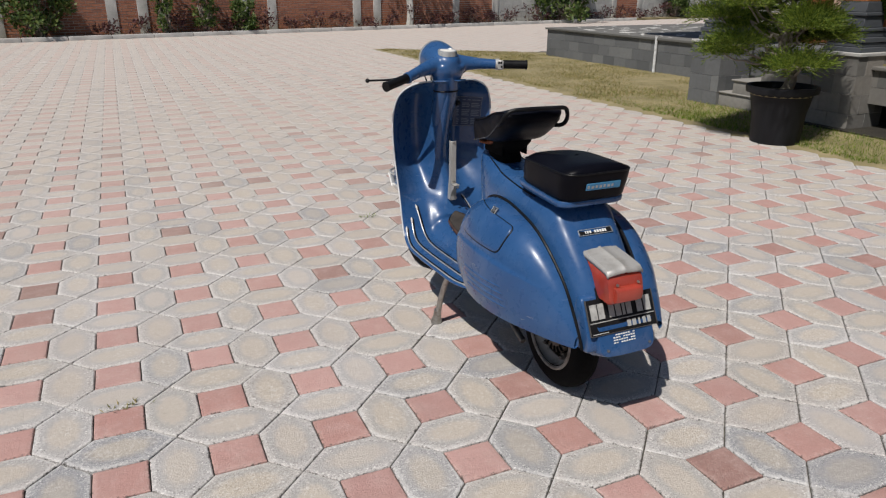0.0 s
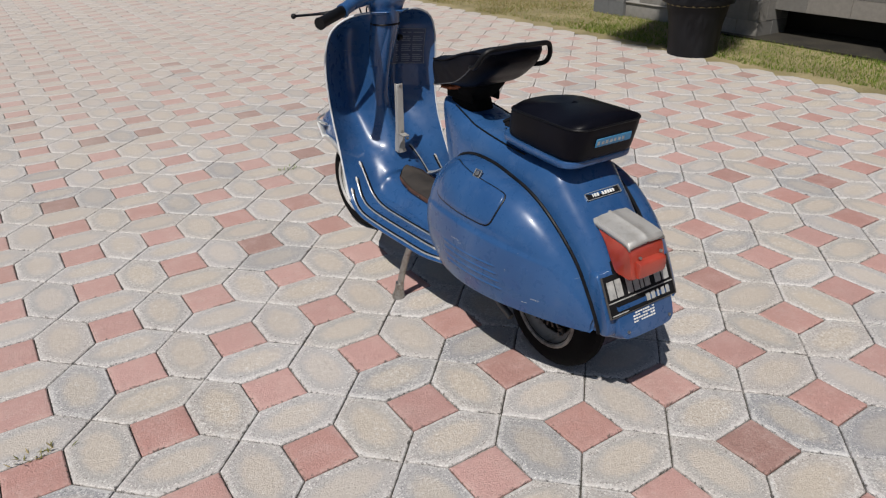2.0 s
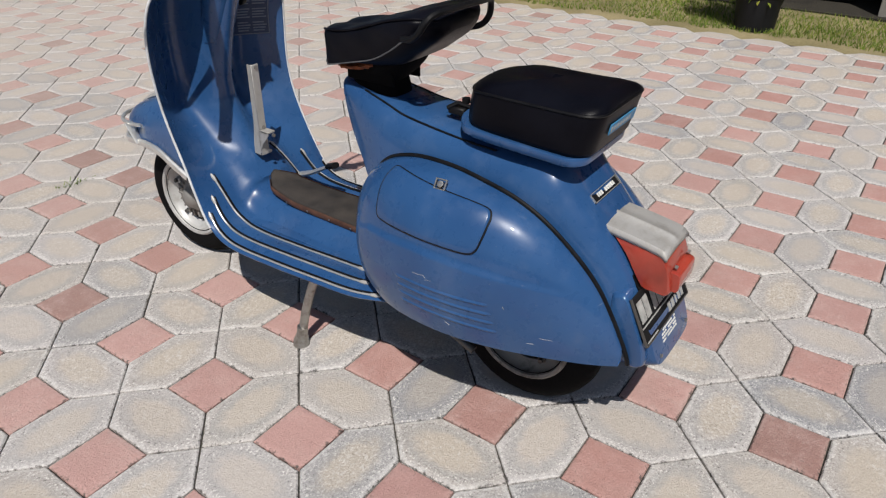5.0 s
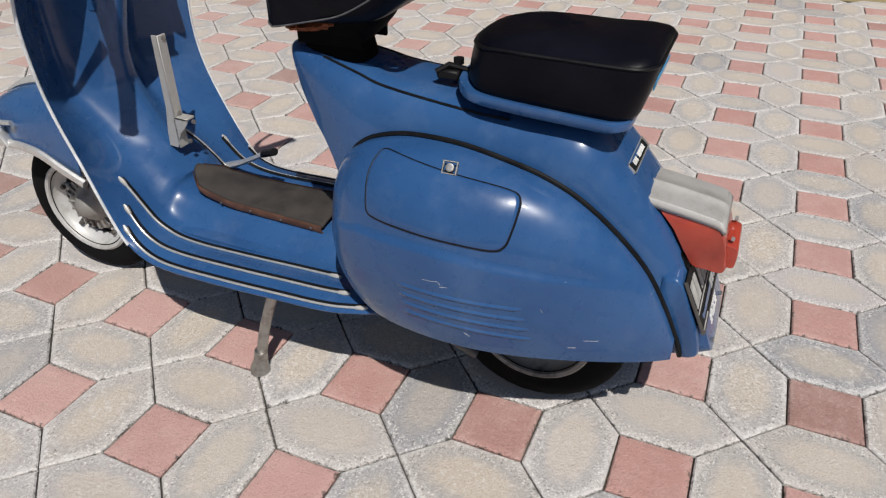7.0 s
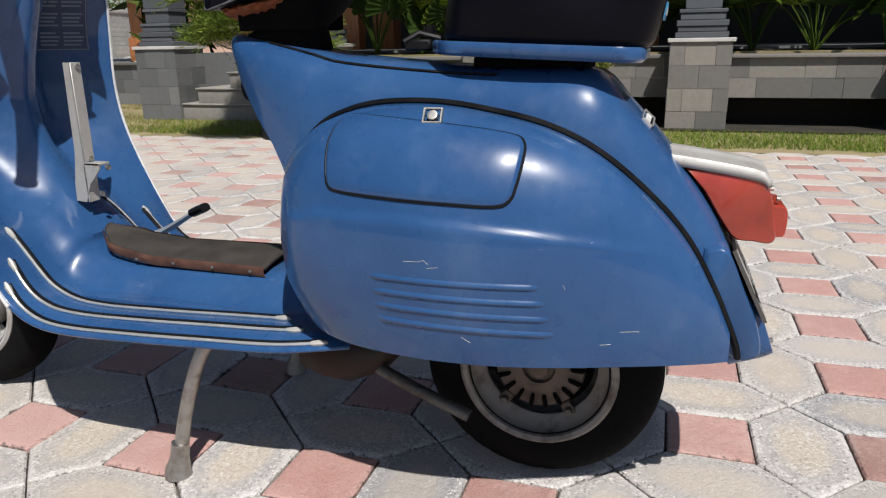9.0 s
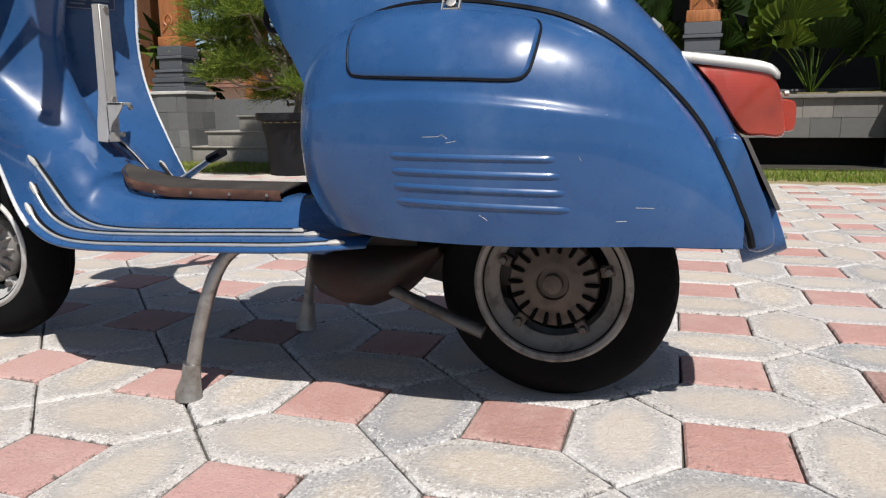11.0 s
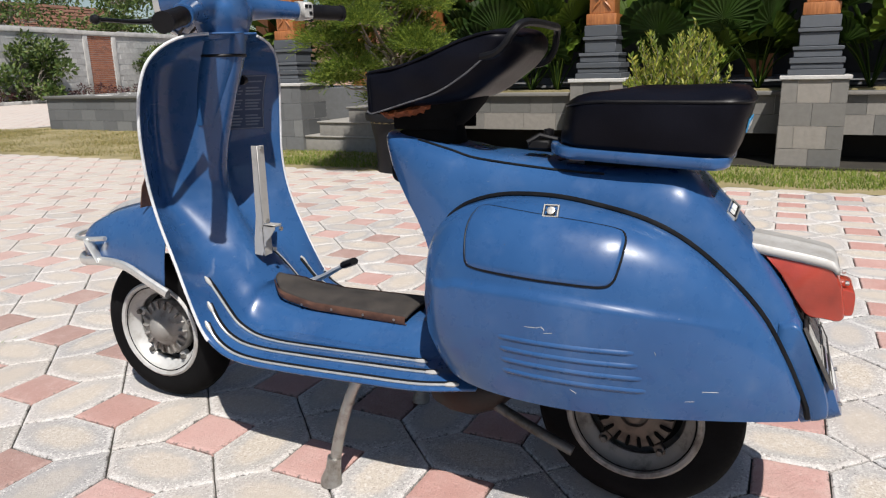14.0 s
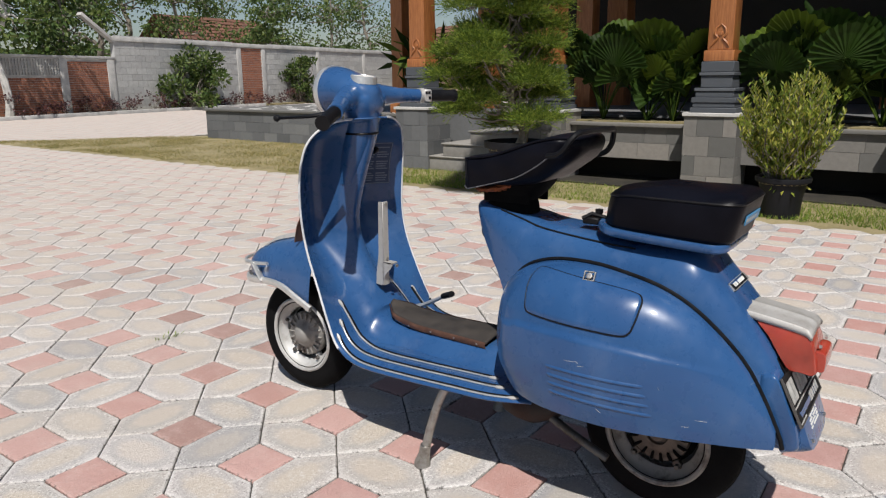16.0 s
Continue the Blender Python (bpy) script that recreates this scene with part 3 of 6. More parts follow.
def shield_point(row, u):
    y, z, w = row
    x = w * u
    up = np.clip((z - 0.30) / 0.12, 0, 1)
    floor = 1 - up
    col = np.exp(-((abs(x) / np.interp(z, [0.30, 0.45, 0.60, 0.80], [0.100, 0.066, 0.060, 0.062])) ** 2.2))
    sweep = dish(0.190 * (1 - abs(u) ** 1.08)) * up * np.clip((z - 0.33) / 0.2, 0, 1) * np.clip((0.95 - z) / 0.12, 0.3, 1)
    # the raked column, pressed smoothly out of the sheet
    mid = dish(0.190) * up * np.clip((z - 0.33) / 0.2, 0, 1) * np.clip((0.95 - z) / 0.12, 0.3, 1)
    ridge = np.interp(z, [0.315, 0.35, 0.38, 0.41, 0.45, 0.50, 0.55, 0.60, 0.65, 0.70, 0.80, 0.845, 0.875, 0.893], [0.820, 0.848, 0.864, 0.878, 0.902, 0.930, 0.948, 0.950, 0.940, 0.924, 0.888, 0.874, 0.890, 0.897])
    dep = max(0.0, y + mid - ridge) * np.clip((z - 0.29) / 0.03, 0, 1)
    yy = y + sweep - dep * col
    zz = z + floor * (0.036 * np.exp(-((x / 0.088) ** 6)) - 0.010 * np.exp(-(((abs(x) - 0.135) / 0.045) ** 2)) - 0.024 * abs(u) ** 7)
    return (x, yy, zz)


_sp = spline(SHIELD, 90)
_us = np.linspace(-1, 1, 101)
_sh = part("leg_shield", mesh_of("leg_shield", *sheet([[shield_point(r, u) for u in _us] for r in _sp]), PAINT), scooter)
_mod = _sh.modifiers.new("thickness", "SOLIDIFY")
_mod.thickness, _mod.offset = 0.004, 0.0
# white edge trim over the top and down both sides
_k = next(i for i, r in enumerate(_sp) if r[1] < 0.300)
_left = [shield_point(r, -1) for r in _sp[:_k]]
_left = [p for p in _left if abs(p[0]) > 0.062]
for s in (-1, 1):
    part("edge_trim", tube("edge_trim", [(-s * p[0], p[1], p[2]) for p in _left], 0.0032, WHITE_TRIM, 8), scooter, "white plastic edge trim")
# floor runners: rubber between aluminium strips, three each side
def strip_row(z):
    return next(i for i, r in enumerate(_sp) if r[1] < z)


for side in (-1, 1):
    for ua, ub, z0, k1 in ((0.94, 0.965, 0.322, 87), (0.82, 0.835, 0.352, 84.5), (0.68, 0.625, 0.392, 82.5)) if side < 0 else ((0.97, 0.965, 0.322, 88), (0.72, 0.78, 0.362, 86), (0.30, 0.52, 0.400, 84)):
        k0 = strip_row(z0)
        line = []
        for n, i in enumerate(np.linspace(k0, k1, 40)):
            u0 = ub + (ua - ub) * max(0.0, 1 - n / 14) ** 1.5
            a = min(int(i), 88)
            r = _sp[a] + (_sp[a + 1] - _sp[a]) * (i - a)
            p = np.array(shield_point(r, side * u0))
            q = np.array(shield_point(r + _sp[a + 1] - _sp[a], side * u0)) - p
            nrm = np.cross(q, (side, 0, 0))
            nrm = nrm / (np.linalg.norm(nrm) + 1e-9)
            if nrm[2] < 0:
                nrm = -nrm
            line.append(p + nrm * 0.0042)
        line = spline(line, 80)
        run = part("floor_runner", tube("floor_runner", line, 0.0026, CHROME, 8), scooter, "aluminium runner strip with black rubber")
        part("rubber_strip", tube("rubber_strip", line + np.array((-side * 0.0056, 0, 0.0003)), 0.0036, BLACK, 6), run)
        for e in (0, -1):
            d = (line[1] - line[0]) if e == 0 else (line[-2] - line[-1])
            d = d / np.linalg.norm(d)
            part("end_cap", tube("end_cap", [line[e] - d * 0.006, line[e] + d * 0.004, line[e] + d * 0.018], [0.002, 0.0052, 0.0036], DULL, 8), run)

_fp = [(-0.083, 1.135, 0.512), (0.083, 1.135, 0.512), (0.080, 1.125, 0.560), (0.066, 1.112, 0.606), (-0.066, 1.112, 0.606), (-0.080, 1.125, 0.560)]
part("front_plate", mesh_of("front_plate", *sheet([_fp, [(x, y + 0.003, z) for x, y, z in _fp]], close_v=True, cap=True), MATEDGE, False), scooter, "rusty brown back of a plate on the mudguard")

# rubber mat on the tunnel
_mat = []
for y in np.linspace(0.450, 0.815, 40):
    w = np.interp(y, [0.40, 0.46, 0.70, 0.78, 0.815], [0.068, 0.066, 0.056, 0.046, 0.014])
    lift = np.interp(y, [0.68, 0.76, 0.815], [0.0, 0.010, 0.030])
    _mat.append([(w * u, y, 0.328 + lift + 0.008 * (1 - u * u)) for u in np.linspace(-1, 1, 13)])
mat = part("floor_mat", mesh_of("floor_mat", *sheet(_mat), MATTOP), scooter, "worn dark rubber mat")
mat.modifiers.new("thickness", "SOLIDIFY").thickness = 0.006
for side in (-1, 1):
    edge = [(side * (r[0][0] * -1 + 0.0), r[0][1], r[0][2] - 0.006) for r in _mat]
    part("mat_edge", mesh_of("mat_edge", *sheet([[(p[0] + side * 0.003, p[1], p[2] + 0.007), (p[0] + side * 0.006, p[1], p[2]), (p[0] + side * 0.003, p[1], p[2] - 0.010), (p[0] - side * 0.004, p[1], p[2] - 0.010)] for p in edge]), MATEDGE), mat, "brown leather edge with rivets")
    for y in (0.475, 0.55, 0.63, 0.71):
        w = np.interp(y, [0.40, 0.46, 0.70, 0.78, 0.815], [0.068, 0.066, 0.056, 0.046, 0.014])
        part("rivet", lathe("rivet", [(0.0001, 0.002), (0.0022, 0.0015), (0.003, 0.0)], STEEL, 8, "x", (side * (w + 0.008), y, 0.321)), mat)

# foot brake: arm and rubber pad
pedal = part("brake_pedal", tube("brake_pedal", spline([(0.108, 0.835, 0.305), (0.107, 0.78, 0.326), (0.100, 0.72, 0.358), (0.094, 0.69, 0.374)], 14), [0.016, 0.014, 0.011, 0.010], CHROME, 8, flat=0.5), scooter, "bare metal brake arm")
part("pedal_rubber", tube("pedal_rubber", [(0.097, 0.702, 0.369), (0.090, 0.668, 0.383)], 0.0130, BLACK, 8, flat=0.7), pedal)

# aluminium bracket on the column
_pl = [(0.838, 0.655), (0.852, 0.655), (0.856, 0.500), (0.860, 0.474), (0.866, 0.440), (0.868, 0.408), (0.846, 0.406), (0.838, 0.425), (0.832, 0.440), (0.815, 0.458), (0.806, 0.470), (0.806, 0.478), (0.838, 0.480)]
_br = [box_data(-0.014, 0.010, 0.836, 0.840, 0.480, 0.655, 0.001), sheet([[(x, y, z) for y, z in _pl] for x in (-0.014, -0.011)], close_v=True, cap=True), box_data(-0.014, 0.012, 0.806, 0.840, 0.474, 0.479, 0.001), box_data(-0.014, 0.012, 0.838, 0.842, 0.406, 0.474, 0.001)]
brk = part("column_bracket", mesh_of("column_bracket", *join(*_br), DULL), scooter, "bare aluminium bag bracket")
for p in ((0.0, 0.836, 0.648), (0.0, 0.836, 0.485), (0.001, 0.823, 0.420), (0.0, 0.800, 0.470)):
    part("bolt", lathe("bolt", [(0.0001, -0.004), (0.005, -0.003), (0.005, 0.002), (0.0001, 0.003)], STEEL, 8, "y", p), brk)

def shield_at(x, z):
    """A place on the rider's side of the shield."""
    rows = _sp[: _k][::-1]
    row = [np.interp(z, rows[:, 1], rows[:, k]) for k in range(3)]
    return np.array(shield_point(row, x / row[2]))


def shield_patch(x0, x1, z0, z1, lift, n=6):
    return sheet([[shield_at(x, z) - np.array((0, lift, 0)) for x in np.linspace(x0, x1, n)] for z in np.linspace(z0, z1, n)])


# information sticker inside the shield: bars stand for small print
FILM = simple("dark_film", (0.010, 0.030, 0.085), (0.014, 0.040, 0.105), 20.0, (0.3, 0.4), 0.1, 0.0003)
sticker = part("sticker", mesh_of("sticker", *shield_patch(0.085, 0.190, 0.675, 0.805, 0.0035), FILM), scooter, "worn sticker with lines of small print")
GREYINK = simple("grey_print", (0.16, 0.19, 0.24), (0.22, 0.25, 0.30), 60.0, (0.5, 0.6), 0.1, 0.0003)
for c in range(3):
    for r in range(15):
        if r in (1, 5, 10):
            continue
        x0 = 0.090 + c * 0.033
        part("print_bar", mesh_of("print_bar", *shield_patch(x0, x0 + 0.028 - 0.005 * ((r * 7 + c * 3) % 3) / 2, 0.788 - r * 0.0074, 0.7915 - r * 0.0074, 0.0042, 3), GREYINK), sticker)
for x0, x1, z0, z1 in ((0.086, 0.189, 0.802, 0.804), (0.086, 0.189, 0.676, 0.678), (0.086, 0.0875, 0.676, 0.804), (0.1875, 0.189, 0.676, 0.804)):
    part("print_line", mesh_of("print_line", *shield_patch(x0, x1, z0, z1, 0.0042, 5), GREYINK), sticker)

# neck and handlebar head
part("steering_column", mesh_of("steering_column", *sheet([[(x * np.cos(t), y + x * 0.95 * np.sin(t), z) for t in np.linspace(0, 2 * np.pi, 24, endpoint=False)] for y, z, x in spline([(0.975, 0.700, 0.044), (0.938, 0.800, 0.050), (0.921, 0.848, 0.051), (0.914, 0.880, 0.050), (0.912, 0.905, 0.053), (0.914, 0.945, 0.062)], 22)], close_v=True, cap=True), PAINT), scooter)
part("column_seam", lathe("column_seam", [(0.051, -0.003), (0.0525, 0.0), (0.051, 0.003)], BLACK, 24, "z", (0, 0.921, 0.848)), scooter)
# head: y, z, half width, half height
HEAD = [(1.024, 0.964, 0.066, 0.064), (1.018, 0.965, 0.073, 0.070), (0.990, 0.967, 0.074, 0.067), (0.950, 0.965, 0.070, 0.057), (0.910, 0.961, 0.060, 0.046), (0.880, 0.958, 0.045, 0.036), (0.862, 0.957, 0.026, 0.020), (0.855, 0.956, 0.008, 0.006)]
_hs = sheet([[(w * np.cos(t), y, z + h * np.sin(t)) for t in np.linspace(0, 2 * np.pi, 28, endpoint=False)] for y, z, w, h in spline(HEAD, 30)], close_v=True, cap=True)
_tips = {-1: np.array((-0.309, 0.762, 0.898)), 1: np.array((0.304, 0.808, 0.947))}
_roots = {s: np.array((s * 0.015, 0.930, 0.952)) for s in (-1, 1)}
_arm = spline([_roots[-1] + (_tips[-1] - _roots[-1]) * 0.66, _roots[-1] + (_tips[-1] - _roots[-1]) * 0.30 + np.array((0, 0.008, 0.004)), (0, 0.918, 0.955), _roots[1] + (_tips[1] - _roots[1]) * 0.30 + np.array((0, 0.008, 0.002)), _roots[1] + (_tips[1] - _roots[1]) * 0.66], 41)
_flare = sheet([[(r * np.cos(t) * 1.15, y + r * 0.9 * np.sin(t), z) for t in np.linspace(0, 2 * np.pi, 28, endpoint=False)] for y, z, r in spline([(0.914, 0.878, 0.050), (0.912, 0.900, 0.054), (0.914, 0.925, 0.066), (0.918, 0.950, 0.070)], 12)], close_v=True, cap=True)
head = part("handlebar_head", mesh_of("handlebar_head", *join(_hs, _flare, tube_data(_arm, [0.0190, 0.0225, 0.032, 0.040, 0.032, 0.0225, 0.0190], 20)), PAINT), scooter)
# one smooth casting: the arms, bell and neck melt into each other
_mod = head.modifiers.new("cast", "REMESH")
_mod.mode, _mod.voxel_size, _mod.use_smooth_shade = "VOXEL", 0.0036, True
_mod = head.modifiers.new("polish", "SMOOTH")
_mod.factor, _mod.iterations = 0.6, 16
for side in (-1, 1):
    tip, root = _tips[side], _roots[side]
    g0, g1 = root + (tip - root) * 0.65, tip
    rings = [g0 + (g1 - g0) * s for s in np.linspace(0, 1, 24)]
    part("grip", tube("grip", rings, [0.0165 + (0.0012 if k % 2 else 0) for k in range(24)], BLACK, 12), head, "ribbed black rubber grip")
    part("bar_end", tube("bar_end", [g1 - (g1 - g0) * 0.02, g1 + (g1 - g0) * 0.05], 0.019, BLACK, 12), head)
    lv0 = g0 - (g1 - g0) * 0.1 + np.array((0, 0.030, -0.006))
    lv1 = (np.array((-0.342, 0.887, 0.907)) if side < 0 else np.array((0.315, 0.905, 0.940)))
    lv = part("lever", tube("lever", spline([lv0, lv0 * 0.6 + lv1 * 0.4 + np.array((0, 0.012, -0.004)), lv1], 16), [0.011, 0.009, 0.0065, 0.0065], BLACK if side < 0 else CHROME, 8, flat=0.6), head, "brake lever" if side > 0 else "black clutch lever with ball end")
    part("lever_ball", lathe("lever_ball", [(0.0001, -0.009), (0.0065, -0.006), (0.009, 0.0), (0.0065, 0.006), (0.0001, 0.009)], BLACK, 12, "x", lv1), lv)
    if side > 0:
        part("lever_clamp", tube("lever_clamp", [g0 - (g1 - g0) * 0.12, g0 + (g1 - g0) * 0.02], [0.0225, 0.0235, 0.0225], DULL, 14), head, "dull alloy lever clamp")
        sw = part("light_switch", mesh_of("light_switch", *box_data(-0.013, 0.013, -0.004, 0.004, -0.019, 0.019, 0.004), DULL), head, "dull alloy switch plate", Matrix.Translation(g0 + (g1 - g0) * 0.06 + np.array((-0.010, -0.020, 0))) @ (Vector((-0.5, -0.85, 0)).to_track_quat("-Y", "Z").to_matrix().to_4x4()))
        for u, h in ((-0.005, 0.009), (0.005, -0.006), (0.004, 0.009)):
            part("switch_slot", box("switch_slot", u - 0.0035, u + 0.0035, -0.0056, -0.0036, h - 0.004, h + 0.004, BLACK, 0.0), sw)
    else:
        part("grip_collar", tube("grip_collar", [g0 - (g1 - g0) * 0.06, g0 + (g1 - g0) * 0.02], [0.0225, 0.0232, 0.021], PAINT, 14), head)
part("headlight_ring", lathe("headlight_ring", [(0.058, 0.016), (0.071, 0.013), (0.0745, 0.0), (0.073, -0.006)], CHROME, 32, "y", (0, 1.022, 0.964)), head)
part("headlight_glass", lathe("headlight_glass", [(0.0001, 0.024), (0.03, 0.021), (0.050, 0.014), (0.060, 0.008)], simple("lamp_glass", (0.55, 0.58, 0.60), (0.7, 0.72, 0.73), 30.0, (0.08, 0.15), 0.1, 0.001), 28, "y", (0, 1.020, 0.964)), head)
_sm = pose(0.0, 0.905, 0.999, 8, 0, 0)
speedo = part("speedometer", mesh_of("speedometer", *lathe_data([(0.0001, 0.010), (0.030, 0.009), (0.033, 0.007)], 28), simple("pale_dial", (0.66, 0.64, 0.58), (0.8, 0.78, 0.72), 30.0, (0.2, 0.3), 0.05, 0.0003)), head, "round pale dial", _sm)
part("dial_rim", mesh_of("dial_rim", *lathe_data([(0.031, 0.006), (0.033, 0.010), (0.037, 0.008), (0.040, -0.010)], 28), CHROME), head, "", _sm)

for x, d in ((-0.030, 0.0), (-0.042, 0.012), (0.040, 0.006)):
    part("control_cable", tube("control_cable", spline([(x * 2.2, 0.905 + d, 0.925), (x * 1.9, 0.935 + d, 0.905), (x * 1.5, 0.965 + d, 0.890), (x * 1.1, 0.985, 0.850)], 14), 0.0028, BLACK, 6), head, "black control cable")
part("steering_lock", lathe("steering_lock", [(0.0001, 0.016), (0.008, 0.015), (0.011, 0.006), (0.011, 0.0)], BLACK, 14, "x", (0.046, 0.915, 0.795)), scooter, "black steering lock cover")

# front wheel, fork and mudguard
WH = 0.188


def tyre_data(R, w, at, grooves=36):
    prof = []
    for t in np.linspace(-2.45, 2.45, 27):
        prof.append((R - 0.046 + 0.046 * np.cos(t) * (1.0 if abs(t) > 0.9 else 0.985 + 0.0185 * (abs(t) / 0.9) ** 2), w * np.sin(t) if abs(t) < 1.57 else np.sign(t) * w * (1 - 0.14 * (abs(t) - 1.57))))
    th = np.linspace(0, 2 * np.pi, 144, endpoint=False)
    rings = []
    for k, a in enumerate(th):
        ring = []
        for i, (r, h) in enumerate(prof):
            cut = 0.0035 if (abs(h) > 0.016 and abs(h) < 0.038 and r > R - 0.035 and (k + (i % 3)) % 4 < 1) or abs(abs(h) - 0.008) < 0.003 and r > R - 0.01 else 0.0
            ring.append((h, (r - cut) * np.cos(a), (r - cut) * np.sin(a)))
        rings.append(np.array(ring) + np.array(at))
    return sheet(rings, close_u=True)


def wheel(name, at, rimmat, turn=0.0, label="", discmat=None):
    w = new(name)
    w.parent = scooter
    w.matrix_basis = pose(*at, 0, 0, turn)
    if label:
        w["label"] = label
    part("tyre", mesh_of("tyre", *tyre_data(WH + 0.002, 0.043, (0, 0, 0)), RUBBER), w)
    rim = part("rim", lathe("rim", [(0.124, 0.036), (0.126, -0.030), (0.124, -0.042), (0.119, -0.046), (0.113, -0.043), (0.109, -0.030), (0.104, -0.020), (0.093, -0.014), (0.090, -0.010), (0.092, 0.0), (0.118, 0.03)], rimmat, 56, "x"), w)
    disc = part("hub_disc", lathe("hub_disc", [(0.070, 0.010), (0.072, -0.014), (0.069, -0.022), (0.048, -0.024), (0.036, -0.030), (0.026, -0.031), (0.024, -0.024), (0.016, -0.024), (0.015, -0.036), (0.008, -0.039), (0.0001, -0.039)] if discmat else [(0.072, 0.010), (0.074, -0.012), (0.070, -0.020), (0.048, -0.024), (0.036, -0.034), (0.030, -0.044), (0.022, -0.052), (0.010, -0.057), (0.0001, -0.058)], discmat or FRONTHUB, 44, "x"), w, "slotted hub disc")
    # matt black drum and rear fins paint in the dark of gaps and slots
    part("drum", lathe("drum", [(0.082, 0.035), (0.084, 0.008), (0.070, 0.006), (0.070, 0.035)], MATTBLACK, 36, "x"), w)
    for k in range(18):
        a = 2 * np.pi * k / 18
        fin = tube_data([(-0.021, 0.048, 0), (-0.0262, 0.052, 0), (-0.0262, 0.066, 0), (-0.020, 0.072, 0)], [0.0015, 0.0034, 0.0040, 0.002], 6)
        v = [tuple(Matrix.Rotation(a, 3, "X") @ Vector(q)) for q in fin[0]]
        part("pressed_slot", mesh_of("pressed_slot", v, fin[1], MATTBLACK if discmat else FRONTHUB), disc)
    for k in range(5):
        a = 2 * np.pi * (k + 0.3) / 5
        part("wheel_bridge", mesh_of("wheel_bridge", *box_data(-0.016, 0.0, 0.074, 0.098, -0.009, 0.009, 0.002, Matrix.Rotation(a, 4, "X")), discmat or rimmat), rim)
        part("wheel_nut", lathe("wheel_nut", [(0.0001, -0.026), (0.006, -0.025), (0.007, -0.016), (0.010, -0.015)], HUB, 6, "x", (0, 0.088 * np.cos(a), 0.088 * np.sin(a))), rim)
    return w


wheel("front_wheel", (0, 1.178, WH), RIM, 2.0, "grey wheel with finned hub and black tyre")
wheel("rear_wheel", (0, 0.0, WH), DIRTYRIM, 0.0, "dirty brown wheel with slotted disc and black tyre", DIRTYDISC)
part("fork", tube("fork", spline([(0.085, 1.175, 0.19), (0.09, 1.10, 0.22), (0.085, 1.05, 0.33), (0.05, 1.05, 0.50), (0.0, 1.06, 0.62)], 20), [0.022, 0.025, 0.026, 0.028, 0.03], CASING, 10), scooter)
# mudguard: ridge (y, z), edge (y, z), half width
GUARD = [(1.402, 0.380, 1.396, 0.366, 0.012), (1.396, 0.420, 1.376, 0.368, 0.058), (1.362, 0.455, 1.325, 0.372, 0.088), (1.285, 0.486, 1.262, 0.374, 0.101), (1.19, 0.510, 1.185, 0.366, 0.108), (1.10, 0.528, 1.110, 0.345, 0.113), (1.045, 0.538, 1.058, 0.325, 0.114)]
_gd = []
for ty, tz, by, bz, w in spline(GUARD, 30):
    _gd.append([(-w * np.sign(np.cos(t)) * abs(np.cos(t)) ** 0.75, by + (ty - by) * np.sin(t) ** 0.9, bz + (tz - bz) * np.sin(t) ** 0.9) for t in np.linspace(0, np.pi, 27)])
guard = part("mudguard", mesh_of("mudguard", *sheet(_gd), PAINT), scooter)
guard.modifiers.new("thickness", "SOLIDIFY").thickness = 0.003
_bl = spline([(-0.118, 1.045, 0.322), (-0.118, 1.10, 0.345), (-0.114, 1.17, 0.372), (-0.110, 1.23, 0.378), (-0.104, 1.29, 0.374), (-0.090, 1.350, 0.366), (-0.048, 1.402, 0.364), (0, 1.416, 0.364)], 34)
_ring = list(_bl) + [np.array((-p[0], p[1], p[2])) for p in _bl[-2::-1]]
bump = part("guard_bumper", tube("guard_bumper", _ring, 0.0085, CHROME, 8, flat=1.3), guard, "bent aluminium guard rail")
_b2 = spline([(-0.112, 1.235, 0.436), (-0.110, 1.290, 0.430), (-0.092, 1.358, 0.424), (-0.048, 1.408, 0.420), (0, 1.420, 0.420)], 14)
_b2 = list(_b2) + [np.array((-p[0], p[1], p[2])) for p in _b2[-2::-1]]
part("guard_bumper_bar", tube("guard_bumper_bar", _b2, 0.006, CHROME, 8), bump)
for s in (-1, 1):
    part("guard_bumper_stay", tube("guard_bumper_stay", [(s * 0.106, 1.268, 0.374), (s * 0.110, 1.300, 0.430)], 0.014, CHROME, 8, flat=0.25), bump)
part("mudguard_crest", tube("mudguard_crest", spline([(0, 1.365, 0.456), (0, 1.29, 0.488), (0, 1.20, 0.511), (0, 1.10, 0.530)], 14), [0.008, 0.020, 0.022, 0.018], DULL, 10, flat=0.6), guard, "aluminium crest")

# pillion seat on its painted tray
def round_rect(hx, hy, r, n=15):
    """Evenly spaced points round a rectangle with rounded corners."""
    out = []
    for cx, cy, a0 in ((hx - r, hy - r, 0), (-hx + r, hy - r, 90), (-hx + r, -hy + r, 180), (hx - r, -hy + r, 270)):
        for a in np.linspace(a0, a0 + 90, 7):
            out.append((cx + r * np.cos(radians(a)), cy + r * np.sin(radians(a))))
    pts = []
    for p, q in zip(out, out[1:] + out[:1]):
        d = np.hypot(q[0] - p[0], q[1] - p[1])
        for s in range(max(1, int(d / 0.012))):
            t = s / max(1, int(d / 0.012))
            pts.append((p[0] + (q[0] - p[0]) * t, p[1] + (q[1] - p[1]) * t))
    return pts


